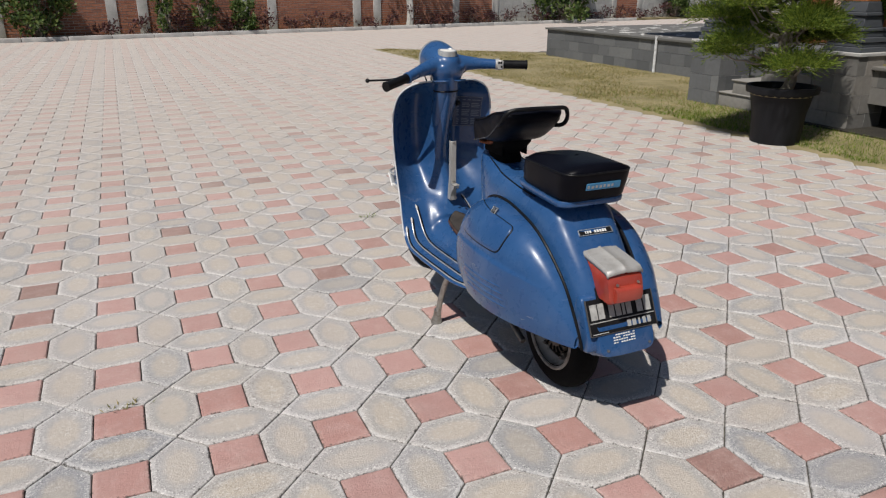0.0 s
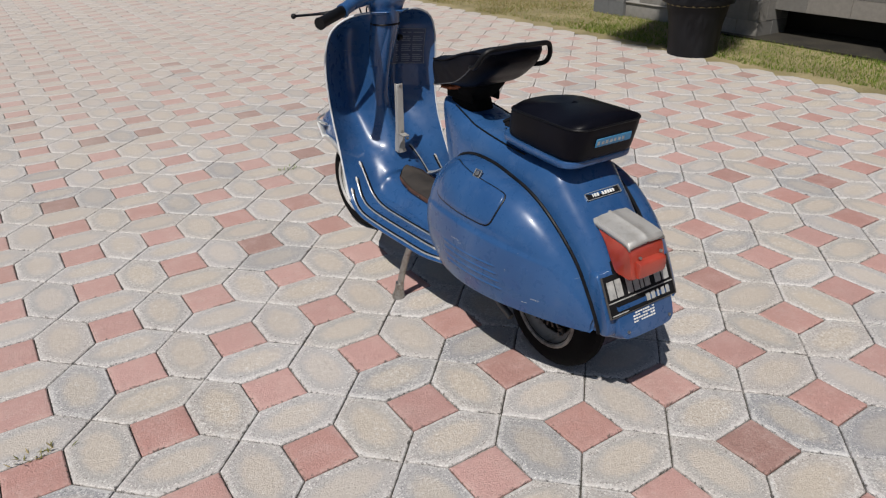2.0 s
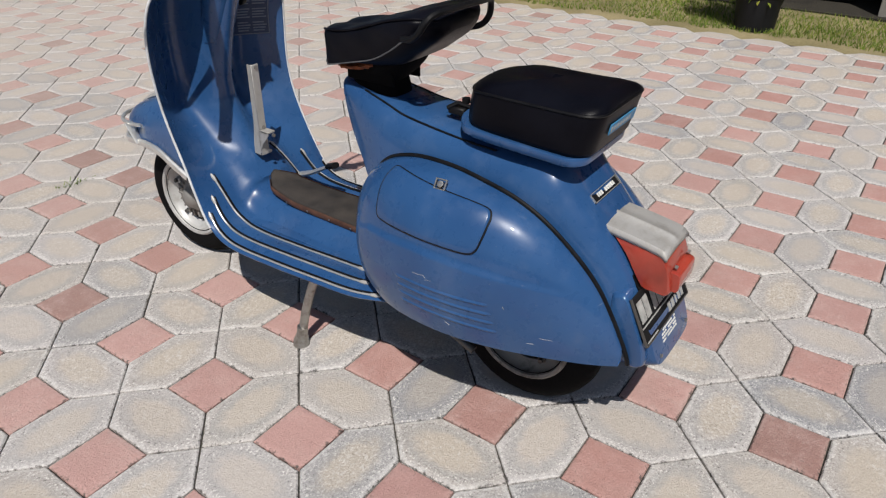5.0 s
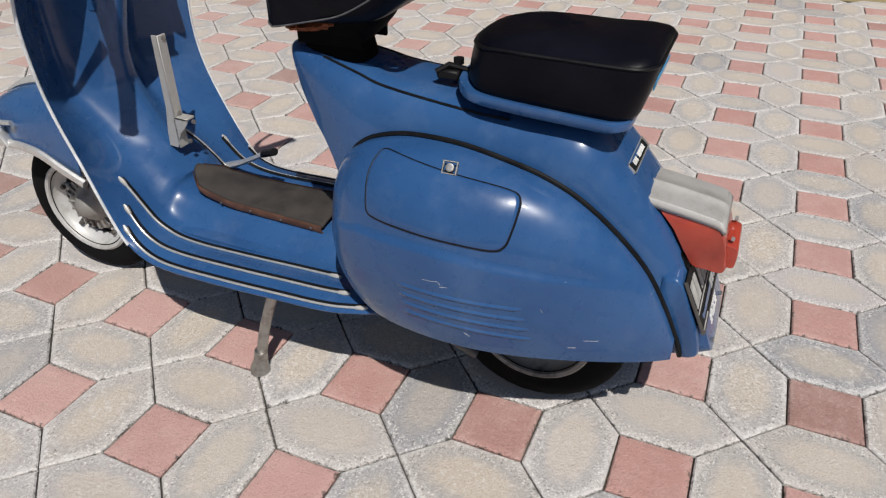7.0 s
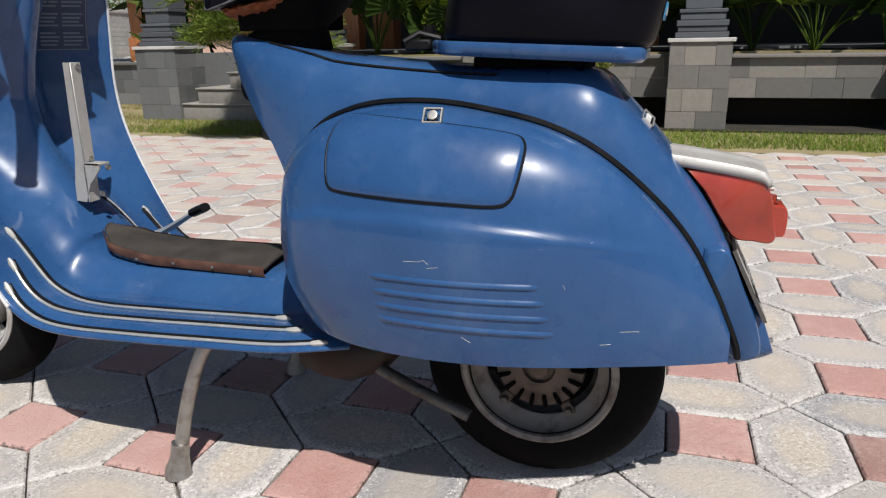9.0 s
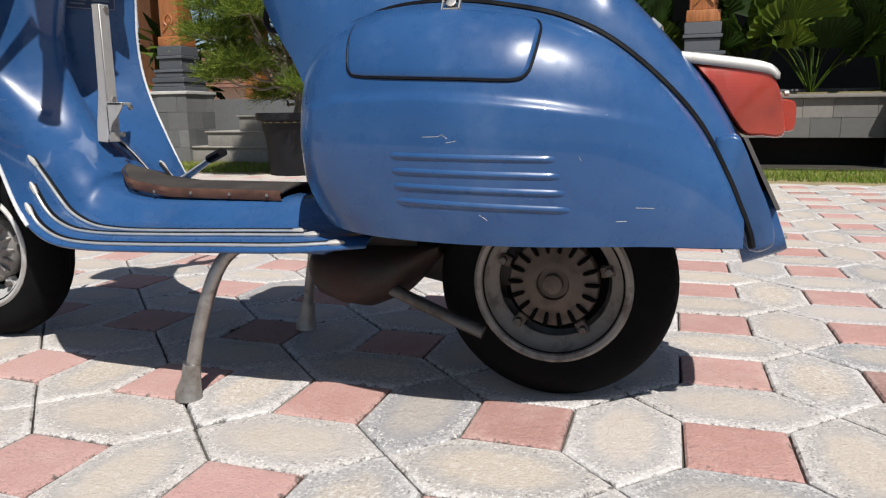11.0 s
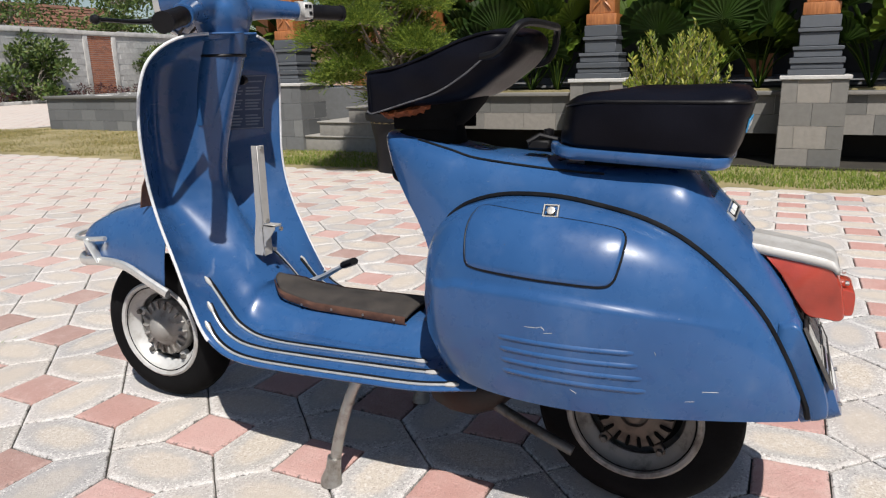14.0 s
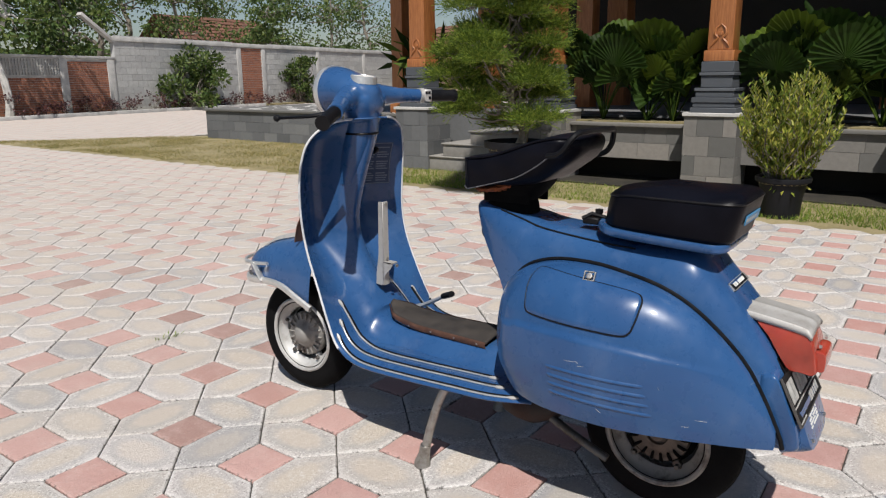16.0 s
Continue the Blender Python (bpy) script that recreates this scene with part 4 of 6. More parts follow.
def seat_plan(hx, hy):
    """The rounded seat plan, its front drawn in to a rounder end."""
    out = []
    for x, y in round_rect(hx, hy, 0.040):
        f = max(0.0, y / hy)
        out.append((x * (1.0 - 0.06 * f - 0.16 * f**5), y - 0.022 * abs(x / hx) ** 2.2 * f**3))
    return out


def seat_rings():
    rings = []
    base = seat_plan(0.112, 0.147)
    for z, k, top in ((0.676, 0.955, 0), (0.684, 0.985, 0), (0.722, 1.0, 0), (0.746, 1.012, 0), (0.754, 1.010, 0), (0.762, 0.985, 0.5), (0.770, 0.92, 0.9), (0.777, 0.78, 1), (0.782, 0.5, 1), (0.783, 0.1, 1)):
        ring = []
        for x, y in base:
            sag = (-0.007 * np.cos(np.pi * y * k / 0.34) + 0.0016 * np.sin(y * k * 30 + x * k * 17)) * top
            tilt = 0.045 * y * np.clip(1 - (z - 0.676) / 0.09, 0, 1)
            belly = 0.004 * np.sin((z - 0.676) / 0.08 * np.pi) + 0.0012 * np.sin(y * 55 + z * 90)
            ring.append((x * k * (1 + belly * 4), y * k * (1 + belly) - 0.20 * (z - 0.70), z + sag + 0.006 * (y * k / 0.15) ** 2 * top + tilt - 0.010 * top * (x * k / 0.112) ** 2 - 0.012 * np.clip((y - 0.06) / 0.09, 0, 1) ** 2 * min(1.0, max(0.0, (z - 0.72) / 0.03))))
        rings.append(ring)
    return rings


seat = part("pillion_seat", mesh_of("pillion_seat", *sheet(seat_rings(), close_v=True, cap=True), LEATHER, sharp=70), scooter, "black vinyl pillion seat")
_pipe = seat_rings()[4]
part("piping", tube("piping", _pipe, 0.0028, BLACK, 6, closed=True), seat)
_tr = []
for z, k in ((0.660, 0.94), (0.657, 1.0), (0.661, 1.035), (0.672, 1.045), (0.676, 1.03), (0.675, 0.9)):
    _tr.append([(x * k, y * k * 0.945 + 0.015, z + 0.045 * y) for x, y in seat_plan(0.111, 0.152)])
part("seat_tray", mesh_of("seat_tray", *sheet(_tr, close_v=True, cap=True), PAINT), seat, "blue painted steel tray")
# black block also fills in the shade between tray and body
part("seat_support", box("seat_support", -0.055, 0.055, -0.060, 0.10, 0.630, 0.664, MATTBLACK, 0.01), seat)
_lm = pose(0.004, -0.1535, 0.714, 11.3, 0, 0)
tagm = part("seat_label", mesh_of("seat_label", *box_data(-0.052, 0.064, -0.0012, 0.0012, -0.0105, 0.0105, 0.0005), LABEL_BLUE), seat, "faded blue label", _lm)
for k, (h, w) in enumerate(((0.004, 0.006), (0.0, 0.008), (0.003, 0.007), (0.001, 0.008), (0.003, 0.006), (0.0, 0.008), (0.002, 0.007))):
    part("print_bar", box("print_bar", -0.048 + k * 0.0135, -0.048 + k * 0.0135 + w, -0.0020, -0.0010, -0.0045, 0.0025 + h * 0.4, FADEDINK, 0.0), tagm)
part("seat_latch", mesh_of("seat_latch", *join(box_data(-0.040, -0.010, 0.165, 0.205, 0.668, 0.684, 0.003), tube_data([(-0.02, 0.150, 0.683), (-0.03, 0.185, 0.692), (-0.04, 0.205, 0.680)], 0.005, 8), lathe_data([(0.0001, 0.02), (0.009, 0.018), (0.009, 0.008), (0.004, 0.006), (0.004, 0.0)], 10, "z", (-0.02, 0.172, 0.684))), BLACK), scooter, "black seat latch with knob")

# rider's saddle, tipped up at the back: y, half width, top edge, lower edge, belly
SAD = [(0.524, 0.040, 0.792, 0.742, 0.742), (0.520, 0.058, 0.800, 0.733, 0.734), (0.508, 0.070, 0.805, 0.729, 0.731), (0.490, 0.080, 0.807, 0.731, 0.732), (0.424, 0.089, 0.817, 0.748, 0.742), (0.353, 0.099, 0.839, 0.768, 0.748), (0.296, 0.109, 0.857, 0.797, 0.762), (0.250, 0.113, 0.866, 0.828, 0.792), (0.222, 0.098, 0.865, 0.836, 0.812), (0.205, 0.072, 0.860, 0.838, 0.828), (0.197, 0.040, 0.854, 0.842, 0.838)]
_sd, _topedge, _lowedge = [], [], []
for y, w, zt, zl, zb in spline(SAD, 60):
    ring = []
    for k in range(23):
        u = -1 + 2 * k / 22
        dome = 0.010 * (1 - abs(u) ** 2.5) - 0.010 * np.exp(-((u / 0.45) ** 2)) * np.clip((y - 0.22) / 0.1, 0, 1)
        crease = 0.0012 * np.sin(y * 90 + u * 5)
        ring.append((w * 0.97 * u, y, zt + dome + crease))
    for k in range(1, 9):
        v = k / 8
        ring.append((w * (0.985 + 0.04 * np.sin(np.pi * min(1, v * 1.1))) - 0.0015 * np.sin(y * 70 + v * 6), y, zt + (zl - zt) * v))
    for k in range(1, 16):
        u = 1 - 2 * k / 16
        q = 1 - abs(u) ** 9.0
        ring.append((w * (0.97 - 0.05 * q) * u, y, zl + 0.004 + (zb - zl - 0.004) * q))
    for k in range(8):
        v = 1 - k / 8
        ring.append((-w * (0.985 + 0.04 * np.sin(np.pi * min(1, v * 1.1))) + 0.0015 * np.sin(y * 70 + v * 6), y, zt + (zl - zt) * v))
    _topedge.append((-w * 0.985, y, zt + 0.0008))
    _lowedge.append((-w * 1.0, y, zl))
    _sd.append(ring)
saddle = part("saddle", mesh_of("saddle", *sheet(_sd, close_v=True, cap=True), LEATHER, sharp=65), scooter, "black vinyl rider's saddle tipped up at the back")
_rng = random.Random(8)
_foam = []
for y, z, w in spline([(0.498, 0.734, 0.048), (0.48, 0.730, 0.066), (0.44, 0.733, 0.074), (0.41, 0.739, 0.072), (0.38, 0.747, 0.060), (0.36, 0.754, 0.040)], 30):
    _foam.append([(w * np.cos(t) * _rng.uniform(0.93, 1.07), y + _rng.uniform(-0.002, 0.002), z + 0.013 * np.sin(t) * _rng.uniform(0.6, 1.3)) for t in np.linspace(0, 2 * np.pi, 26, endpoint=False)])
part("saddle_foam", mesh_of("saddle_foam", *sheet(_foam, close_v=True, cap=True), ORANGE), saddle, "bare orange foam under the nose")
part("saddle_base", mesh_of("saddle_base", *join(sheet([[(w * np.sign(np.cos(t)) * abs(np.cos(t)) ** 0.6, yc + d * np.sign(np.sin(t)) * abs(np.sin(t)) ** 0.6, z) for t in np.linspace(0, 2 * np.pi, 20, endpoint=False)] for z, yc, d, w in ((0.665, 0.410, 0.065, 0.050), (0.694, 0.412, 0.062, 0.046), (0.705, 0.402, 0.050, 0.040), (0.725, 0.380, 0.050, 0.055), (0.745, 0.365, 0.052, 0.062), (0.765, 0.35, 0.05, 0.06))], close_v=True, cap=True), box_data(-0.050, -0.042, 0.34, 0.47, 0.700, 0.730, 0.002), box_data(0.042, 0.050, 0.34, 0.47, 0.700, 0.730, 0.002)), MATTBLACK), saddle)
part("saddle_seam", tube("saddle_seam", [(p[0] * 1.012, p[1], p[2] + 0.002) for p in _lowedge[6:44]], 0.0016, SEAM, 6), saddle, "pale piping")
part("saddle_piping", tube("saddle_piping", _topedge[3:54], 0.0026, LEATHER, 6), saddle)
_gr = spline([(-0.112, 0.262, 0.828), (-0.119, 0.236, 0.832), (-0.119, 0.218, 0.846), (-0.113, 0.206, 0.866), (-0.098, 0.198, 0.878), (-0.06, 0.190, 0.882), (0.06, 0.190, 0.880), (0.095, 0.194, 0.877), (0.110, 0.200, 0.862), (0.114, 0.206, 0.838), (0.108, 0.222, 0.818), (0.085, 0.250, 0.812)], 60)
part("grab_rail", tube("grab_rail", _gr, 0.0070, BLACK, 8), saddle, "black bent grab rail")
part("bag_hook", tube("bag_hook", spline([(0, 0.485, 0.645), (0, 0.500, 0.625), (0, 0.498, 0.60), (0, 0.480, 0.592)], 12), 0.005, BLACK, 6), scooter)

# tail: lamp, plate, flap, nameplate
def prism(profile, w, round_x=0.012, taper=0.0):
    """A side profile (y, z) pulled to both sides, its outer rims rounded."""
    p = np.array(profile, float)
    mid = p.mean(0)
    rings = []
    for x, k in ((-w, 0.90), (-w + round_x * 0.25, 0.955), (-w + round_x, 1.0), (0, 1.0 + taper), (w - round_x, 1.0), (w - round_x * 0.25, 0.955), (w, 0.90)):
        rings.append([(x, *(mid + (q - mid) * k)) for q in p])
    return sheet(rings, close_v=True, cap=True)


_lp = spline([(-0.188, 0.518), (-0.240, 0.513), (-0.282, 0.507), (-0.294, 0.497), (-0.306, 0.470), (-0.312, 0.440), (-0.313, 0.424), (-0.305, 0.416), (-0.285, 0.418), (-0.262, 0.420), (-0.245, 0.440), (-0.215, 0.488)], 48)
lamp = part("tail_lamp", mesh_of("tail_lamp", *prism(_lp, 0.058), REDLENS, sharp=50), scooter, "red tail lamp lens")
part("brake_lens", mesh_of("brake_lens", *prism(spline([(-0.300, 0.468), (-0.318, 0.466), (-0.325, 0.458), (-0.325, 0.432), (-0.320, 0.424), (-0.300, 0.424)], 24), 0.044, 0.006), REDLENS, sharp=50), lamp)
_cp = []
for y, z in spline([(-0.168, 0.533), (-0.200, 0.529), (-0.258, 0.520), (-0.286, 0.514), (-0.296, 0.507)], 16):
    _cp.append([(-0.0600, y, z - 0.014), (-0.0600, y, z - 0.006), (-0.0565, y, z), (-0.03, y, z + 0.0025), (-0.006, y, z + 0.003), (-0.003, y, z + 0.0055), (0.003, y, z + 0.0055), (0.006, y, z + 0.003), (0.03, y, z + 0.0025), (0.0565, y, z), (0.0600, y, z - 0.006), (0.0600, y, z - 0.014)])
_cp.append([(p[0] * 0.98, -0.300, p[2] - 0.009 if abs(p[0]) < 0.0595 else p[2]) for p in _cp[-1]])
part("lamp_cap", mesh_of("lamp_cap", *sheet(_cp), DULL, sharp=50), lamp, "dull grey metal lamp cap").modifiers.new("thickness", "SOLIDIFY").thickness = 0.002
part("lamp_gasket", mesh_of("lamp_gasket", *prism([(-0.150, 0.535), (-0.182, 0.524), (-0.262, 0.412), (-0.240, 0.400)], 0.059, 0.004), BLACK), lamp)
for x in (-0.035, 0.035):
    part("screw", lathe("screw", [(0.0001, -0.004), (0.004, -0.003), (0.004, 0.002)], STEEL, 8, "y", (x, -0.312, 0.475)), lamp)
# the tail's lower pressing carries the plate
part("tail_panel", mesh_of("tail_panel", *prism(spline([(-0.222, 0.420), (-0.245, 0.424), (-0.258, 0.408), (-0.276, 0.366), (-0.294, 0.325), (-0.303, 0.290), (-0.298, 0.272), (-0.268, 0.270), (-0.215, 0.330)], 30), 0.108, 0.010), PAINT), scooter)
_pm = pose(0.012, -0.2815, 0.3700, -26, 0, 0)
plate = part("number_plate", mesh_of("number_plate", *box_data(-0.114, 0.114, -0.0015, 0.0015, -0.050, 0.052, 0.001), PLATE), scooter, "black number plate with worn white marks", _pm)
part("plate_frame", mesh_of("plate_frame", *join(box_data(-0.1155, -0.113, -0.003, 0.002, -0.051, 0.053), box_data(0.113, 0.1155, -0.003, 0.002, -0.051, 0.053), box_data(-0.114, 0.114, -0.003, 0.002, -0.0515, -0.0495)), HUB, False), plate)
for x, w in ((-0.104, 0.022), (-0.078, 0.020), (-0.042, 0.018), (-0.019, 0.018), (0.004, 0.009), (0.018, 0.018), (0.054, 0.020), (0.080, 0.022)):
    part("print_bar", box("print_bar", x, x + w, -0.0030, -0.0014, -0.006, 0.038, FADEDINK, 0.0), plate)
part("print_line", box("print_line", -0.110, 0.110, -0.0028, -0.0014, -0.0155, -0.0130, FADEDINK, 0.0), plate)
for x, w in ((0.012, 0.013), (0.030, 0.013), (0.051, 0.006), (0.066, 0.011), (0.083, 0.011)):
    part("print_bar", box("print_bar", x, x + w, -0.0028, -0.0014, -0.041, -0.022, FADEDINK, 0.0), plate)
part("print_line", box("print_line", -0.108, -0.055, -0.0028, -0.0014, -0.0470, -0.0445, FADEDINK, 0.0), plate)
_fo = spline([(-0.095, 0.05), (-0.095, -0.01), (-0.086, -0.034), (-0.060, -0.042), (0.0, -0.044), (0.060, -0.042), (0.086, -0.034), (0.095, -0.01), (0.095, 0.05)], 40)
_fl = sheet([[(p[0] * s, dy, p[1] * s) for p in _fo] for s, dy in ((0.94, -0.0020), (0.98, -0.0012), (1.0, 0.004), (1.02, 0.016), (1.03, 0.058))], cap=True)
flap = part("mud_flap", mesh_of("mud_flap", *_fl, PAINT, sharp=30), scooter, "blue metal mud flap with small white print", pose(0.016, -0.3105, 0.301, -20, 0, 0))
for r in range(4):
    for k in range(9):
        if (r * 5 + k * 3) % 7 == 0:
            continue
        part("print_bar", box("print_bar", -0.046 + k * 0.0085, -0.040 + k * 0.0085, -0.0034, -0.0019, 0.016 - r * 0.0075, 0.0195 - r * 0.0075, INK, 0.0), flap)
for x in (-0.07, 0.075):
    part("bolt", lathe("bolt", [(0.0001, -0.005), (0.004, -0.004), (0.004, 0.0)], STEEL, 8, "y", (x, -0.002, -0.022)), flap)
badge = part("model_badge", mesh_of("model_badge", *box_data(-0.056, 0.056, -0.002, 0.002, -0.009, 0.009, 0.001), PLATE), scooter, "small black badge with pale marks", pose(0.005, -0.1385, 0.5715, -48, 0, 0))
part("badge_frame", mesh_of("badge_frame", *join(box_data(-0.058, 0.058, -0.004, 0.0, 0.0085, 0.0100), box_data(-0.058, 0.058, -0.004, 0.0, -0.0100, -0.0085), box_data(-0.058, -0.0565, -0.004, 0, -0.0100, 0.0100), box_data(0.0565, 0.058, -0.004, 0, -0.0100, 0.0100)), CHROME, False), badge)
for k, (x, w) in enumerate(((-0.036, 0.003), (-0.030, 0.006), (-0.021, 0.006), (-0.004, 0.006), (0.005, 0.006), (0.014, 0.006), (0.023, 0.006), (0.032, 0.005))):
    part("print_bar", box("print_bar", x, x + w, -0.0035, -0.0018, -0.004, 0.0045, INK, 0.0), badge)

# under the floor: stand, silencer, engine arm
stand = part("centre_stand", mesh_of("centre_stand", *join(tube_data(spline([(-0.198, 0.560, 0.020), (-0.188, 0.540, 0.12), (-0.168, 0.512, 0.215), (-0.14, 0.48, 0.252), (-0.08, 0.465, 0.25)], 20), 0.0115, 10), tube_data(spline([(0.198, 0.560, 0.020), (0.188, 0.540, 0.12), (0.168, 0.512, 0.215), (0.14, 0.48, 0.252), (0.08, 0.465, 0.25)], 20), 0.0115, 10), tube_data([(-0.09, 0.465, 0.25), (0.09, 0.465, 0.25)], 0.0115, 10)), STEEL), scooter, "grey steel tube stand")
for s in (-1, 1):
    part("stand_boot", tube("stand_boot", [(s * 0.1975, 0.553, 0.062), (s * 0.198, 0.557, 0.035), (s * 0.199, 0.563, 0.012), (s * 0.199, 0.563, 0.0015)], [0.014, 0.0155, 0.021, 0.0225], STEEL, 12), stand, "pale worn rubber boot")
part("silencer", mesh_of("silencer", *sheet([[(0.03 + w * np.cos(t), y, z + h * np.sign(np.sin(t)) * abs(np.sin(t)) ** 0.8) for t in np.linspace(0, 2 * np.pi, 24, endpoint=False)] for y, z, w, h in ((0.412, 0.203, 0.03, 0.015), (0.404, 0.200, 0.10, 0.040), (0.380, 0.195, 0.128, 0.055), (0.345, 0.191, 0.136, 0.062), (0.306, 0.189, 0.136, 0.063), (0.262, 0.197, 0.124, 0.052), (0.228, 0.214, 0.098, 0.034), (0.185, 0.236, 0.070, 0.014))], close_v=True, cap=True), RUST), scooter, "rusty silencer box")
part("exhaust_pipe", tube("exhaust_pipe", spline([(-0.05, 0.30, 0.185), (-0.066, 0.245, 0.167), (-0.075, 0.172, 0.141), (-0.078, 0.10, 0.115)], 14), 0.0105, HUB, 10), scooter)
part("engine_casing", mesh_of("engine_casing", *join(tube_data([(0.07, 0.42, 0.26), (0.08, 0.20, 0.24), (0.09, 0.0, 0.20), (0.09, -0.06, 0.19)], [0.06, 0.085, 0.095, 0.06], 14), tube_data([(0.0, 0.38, 0.27), (0.0, 0.22, 0.27)], [0.07, 0.05], 12)), CASING), scooter, "oily grey engine casing")
part("floor_beam", box("floor_beam", -0.13, 0.13, 0.34, 0.80, 0.235, 0.272, PAINT, 0.01), scooter)


# ---- ground ----
def piece_mesh(name, outline, mat, rise=0.0):
    """A paving stone with its top at z = 0: chamfered rim, skirt, and its own flat coordinates."""
    o = np.array(outline, float)
    c = o.mean(0)
    span = np.abs(o - c).max(0)
    def inset(d):
        n = len(o)
        out = []
        for i in range(n):
            a, b, e = o[i - 1], o[i], o[(i + 1) % n]
            d1, d2 = (b - a) / np.linalg.norm(b - a), (e - b) / np.linalg.norm(e - b)
            n1, n2 = np.array((-d1[1], d1[0])), np.array((-d2[1], d2[0]))
            k = (n1 + n2) / (1 + n1 @ n2)
            out.append(b + k * d)
        return np.array(out)
    rings = [(inset(0.0017), -0.014), (inset(0.0019), -0.0040), (inset(0.0050), -0.0010), (inset(0.0150), 0.0002)]
    n = len(o)
    V = [(*p, z) for r, z in rings for p in r]
    F = [(k * n + i, k * n + (i + 1) % n, (k + 1) * n + (i + 1) % n, (k + 1) * n + i) for k in range(3) for i in range(n)]
    F.append(tuple(range(3 * n, 4 * n)))
    uv = [((p[0] - c[0]) / span[0], (p[1] - c[1]) / span[1], e) for (r, z), e in zip(rings, (0.0, 0.0, 0.2, 1.0)) for p in r]
    return V, F, uv


D, SQ = 0.305, 0.145
W = (D - SQ) / 2
SQUARE = [(-SQ / 2, -SQ / 2), (SQ / 2, -SQ / 2), (SQ / 2, SQ / 2), (-SQ / 2, SQ / 2)]
HEX_Y = [(0, -D / 2), (W, -SQ / 2), (W, SQ / 2), (0, D / 2), (-W, SQ / 2), (-W, -SQ / 2)]
HEX_X = [(-y, x) for x, y in HEX_Y]
KINDS = [(SQUARE, 0.5, 0.5), (HEX_Y, 0.0, 0.5), (HEX_X, 0.5, 0.0)]
GRASS_X = 4.2


def wall_y(x):
    """The line of the yard's boundary wall."""
    return 19.6 + 0.17 * x


def paved(x, y):
    if y > wall_y(x) - 0.75:
        return False
    if x > GRASS_X - 0.10:
        return y > 13.1 - (x - 4.3) * 0.9 and y > 11.2
    return True


def stones():
    for i in range(-56, 82):
        for j in range(-26, 78):
            for kind, (shape, dx, dy) in enumerate(KINDS):
                x, y = (i + dx) * D, (j + dy) * D
                if paved(x, y):
                    yield kind, x, y


ground = new("ground", mesh_of("ground", [(-150, -150, -0.016), (150, -150, -0.016), (150, 150, -0.016), (-150, 150, -0.016)], [(0, 1, 2, 3)], YARD, False))
tagged(ground, "pale dusty ground reaching to the horizon", "ground", kind="structure")
bed = new("pavement", mesh_of("pavement", *box_data(-17.2, 25.2, -8.2, 24.0, -0.0155, -0.010), BEDDING, False))
tagged(bed, "yard paved with sandy hexagons and red squares", "pavement", kind="structure")


def lay_stones():
    rnd = random.Random(4)
    near = [s for s in stones() if -0.9 < s[1] < 1.5 and -0.95 < s[2] < 2.25]
    meshes = []
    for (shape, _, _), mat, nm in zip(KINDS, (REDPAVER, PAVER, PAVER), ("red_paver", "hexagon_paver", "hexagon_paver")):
        V, F, uv = piece_mesh(nm, shape, mat)
        me = bpy.data.meshes.new(nm)
        me.from_pydata(V, [], F)
        lay = me.uv_layers.new(name="local")
        rim = me.uv_layers.new(name="rim")
        for lp in me.loops:
            lay.data[lp.index].uv = uv[lp.vertex_index][:2]
            rim.data[lp.index].uv = (uv[lp.vertex_index][2], 0.0)
        me.materials.append(mat)
        meshes.append((nm, me))
    for kind, x, y in near[:300]:
        nm, me = meshes[kind]
        ob = new(nm, me)
        ob.parent = bed
        ob.matrix_basis = pose(x, y, rnd.uniform(-0.0012, 0.0012), rnd.uniform(-0.35, 0.35), rnd.uniform(-0.35, 0.35), rnd.uniform(-0.5, 0.5))
    skip = {(k, round(x, 3), round(y, 3)) for k, x, y in near[:300]}
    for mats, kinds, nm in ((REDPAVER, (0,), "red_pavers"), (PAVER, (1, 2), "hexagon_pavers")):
        V, F, U, o = [], [], [], 0
        data = {k: piece_mesh("p", KINDS[k][0], None) for k in kinds}
        for kind, x, y in stones():
            if kind not in kinds or (kind, round(x, 3), round(y, 3)) in skip:
                continue
            v, f, uv = data[kind]
            far = (x - 0.3) ** 2 + (y - 0.5) ** 2 > 49
            dz, ax, ay = rnd.uniform(-0.0012, 0.0012), rnd.uniform(-0.006, 0.006), rnd.uniform(-0.006, 0.006)
            n = len(v) // 4
            if far:
                v, uv, f = v[n:2 * n] + v[3 * n:], uv[n:2 * n] + uv[3 * n:], [(i, (i + 1) % n, n + (i + 1) % n, n + i) for i in range(n)] + [tuple(range(n, 2 * n))]
            V += [(a + x, b + y, c + dz + a * ax + b * ay) for a, b, c in v]
            F += [tuple(i + o for i in q) for q in f]
            for q in f:
                U += [uv[i] for i in q]
            o += len(v)
        me = bpy.data.meshes.new(nm)
        me.from_pydata(V, [], F)
        lay = me.uv_layers.new(name="local")
        U = np.array(U, np.float32)
        lay.data.foreach_set("uv", U[:, :2].ravel())
        rim = me.uv_layers.new(name="rim")
        rim.data.foreach_set("uv", np.stack([U[:, 2], 0 * U[:, 2]], -1).astype(np.float32).ravel())
        me.materials.append(mats)
        tagged(part(nm, me, bed), kind="stuff")


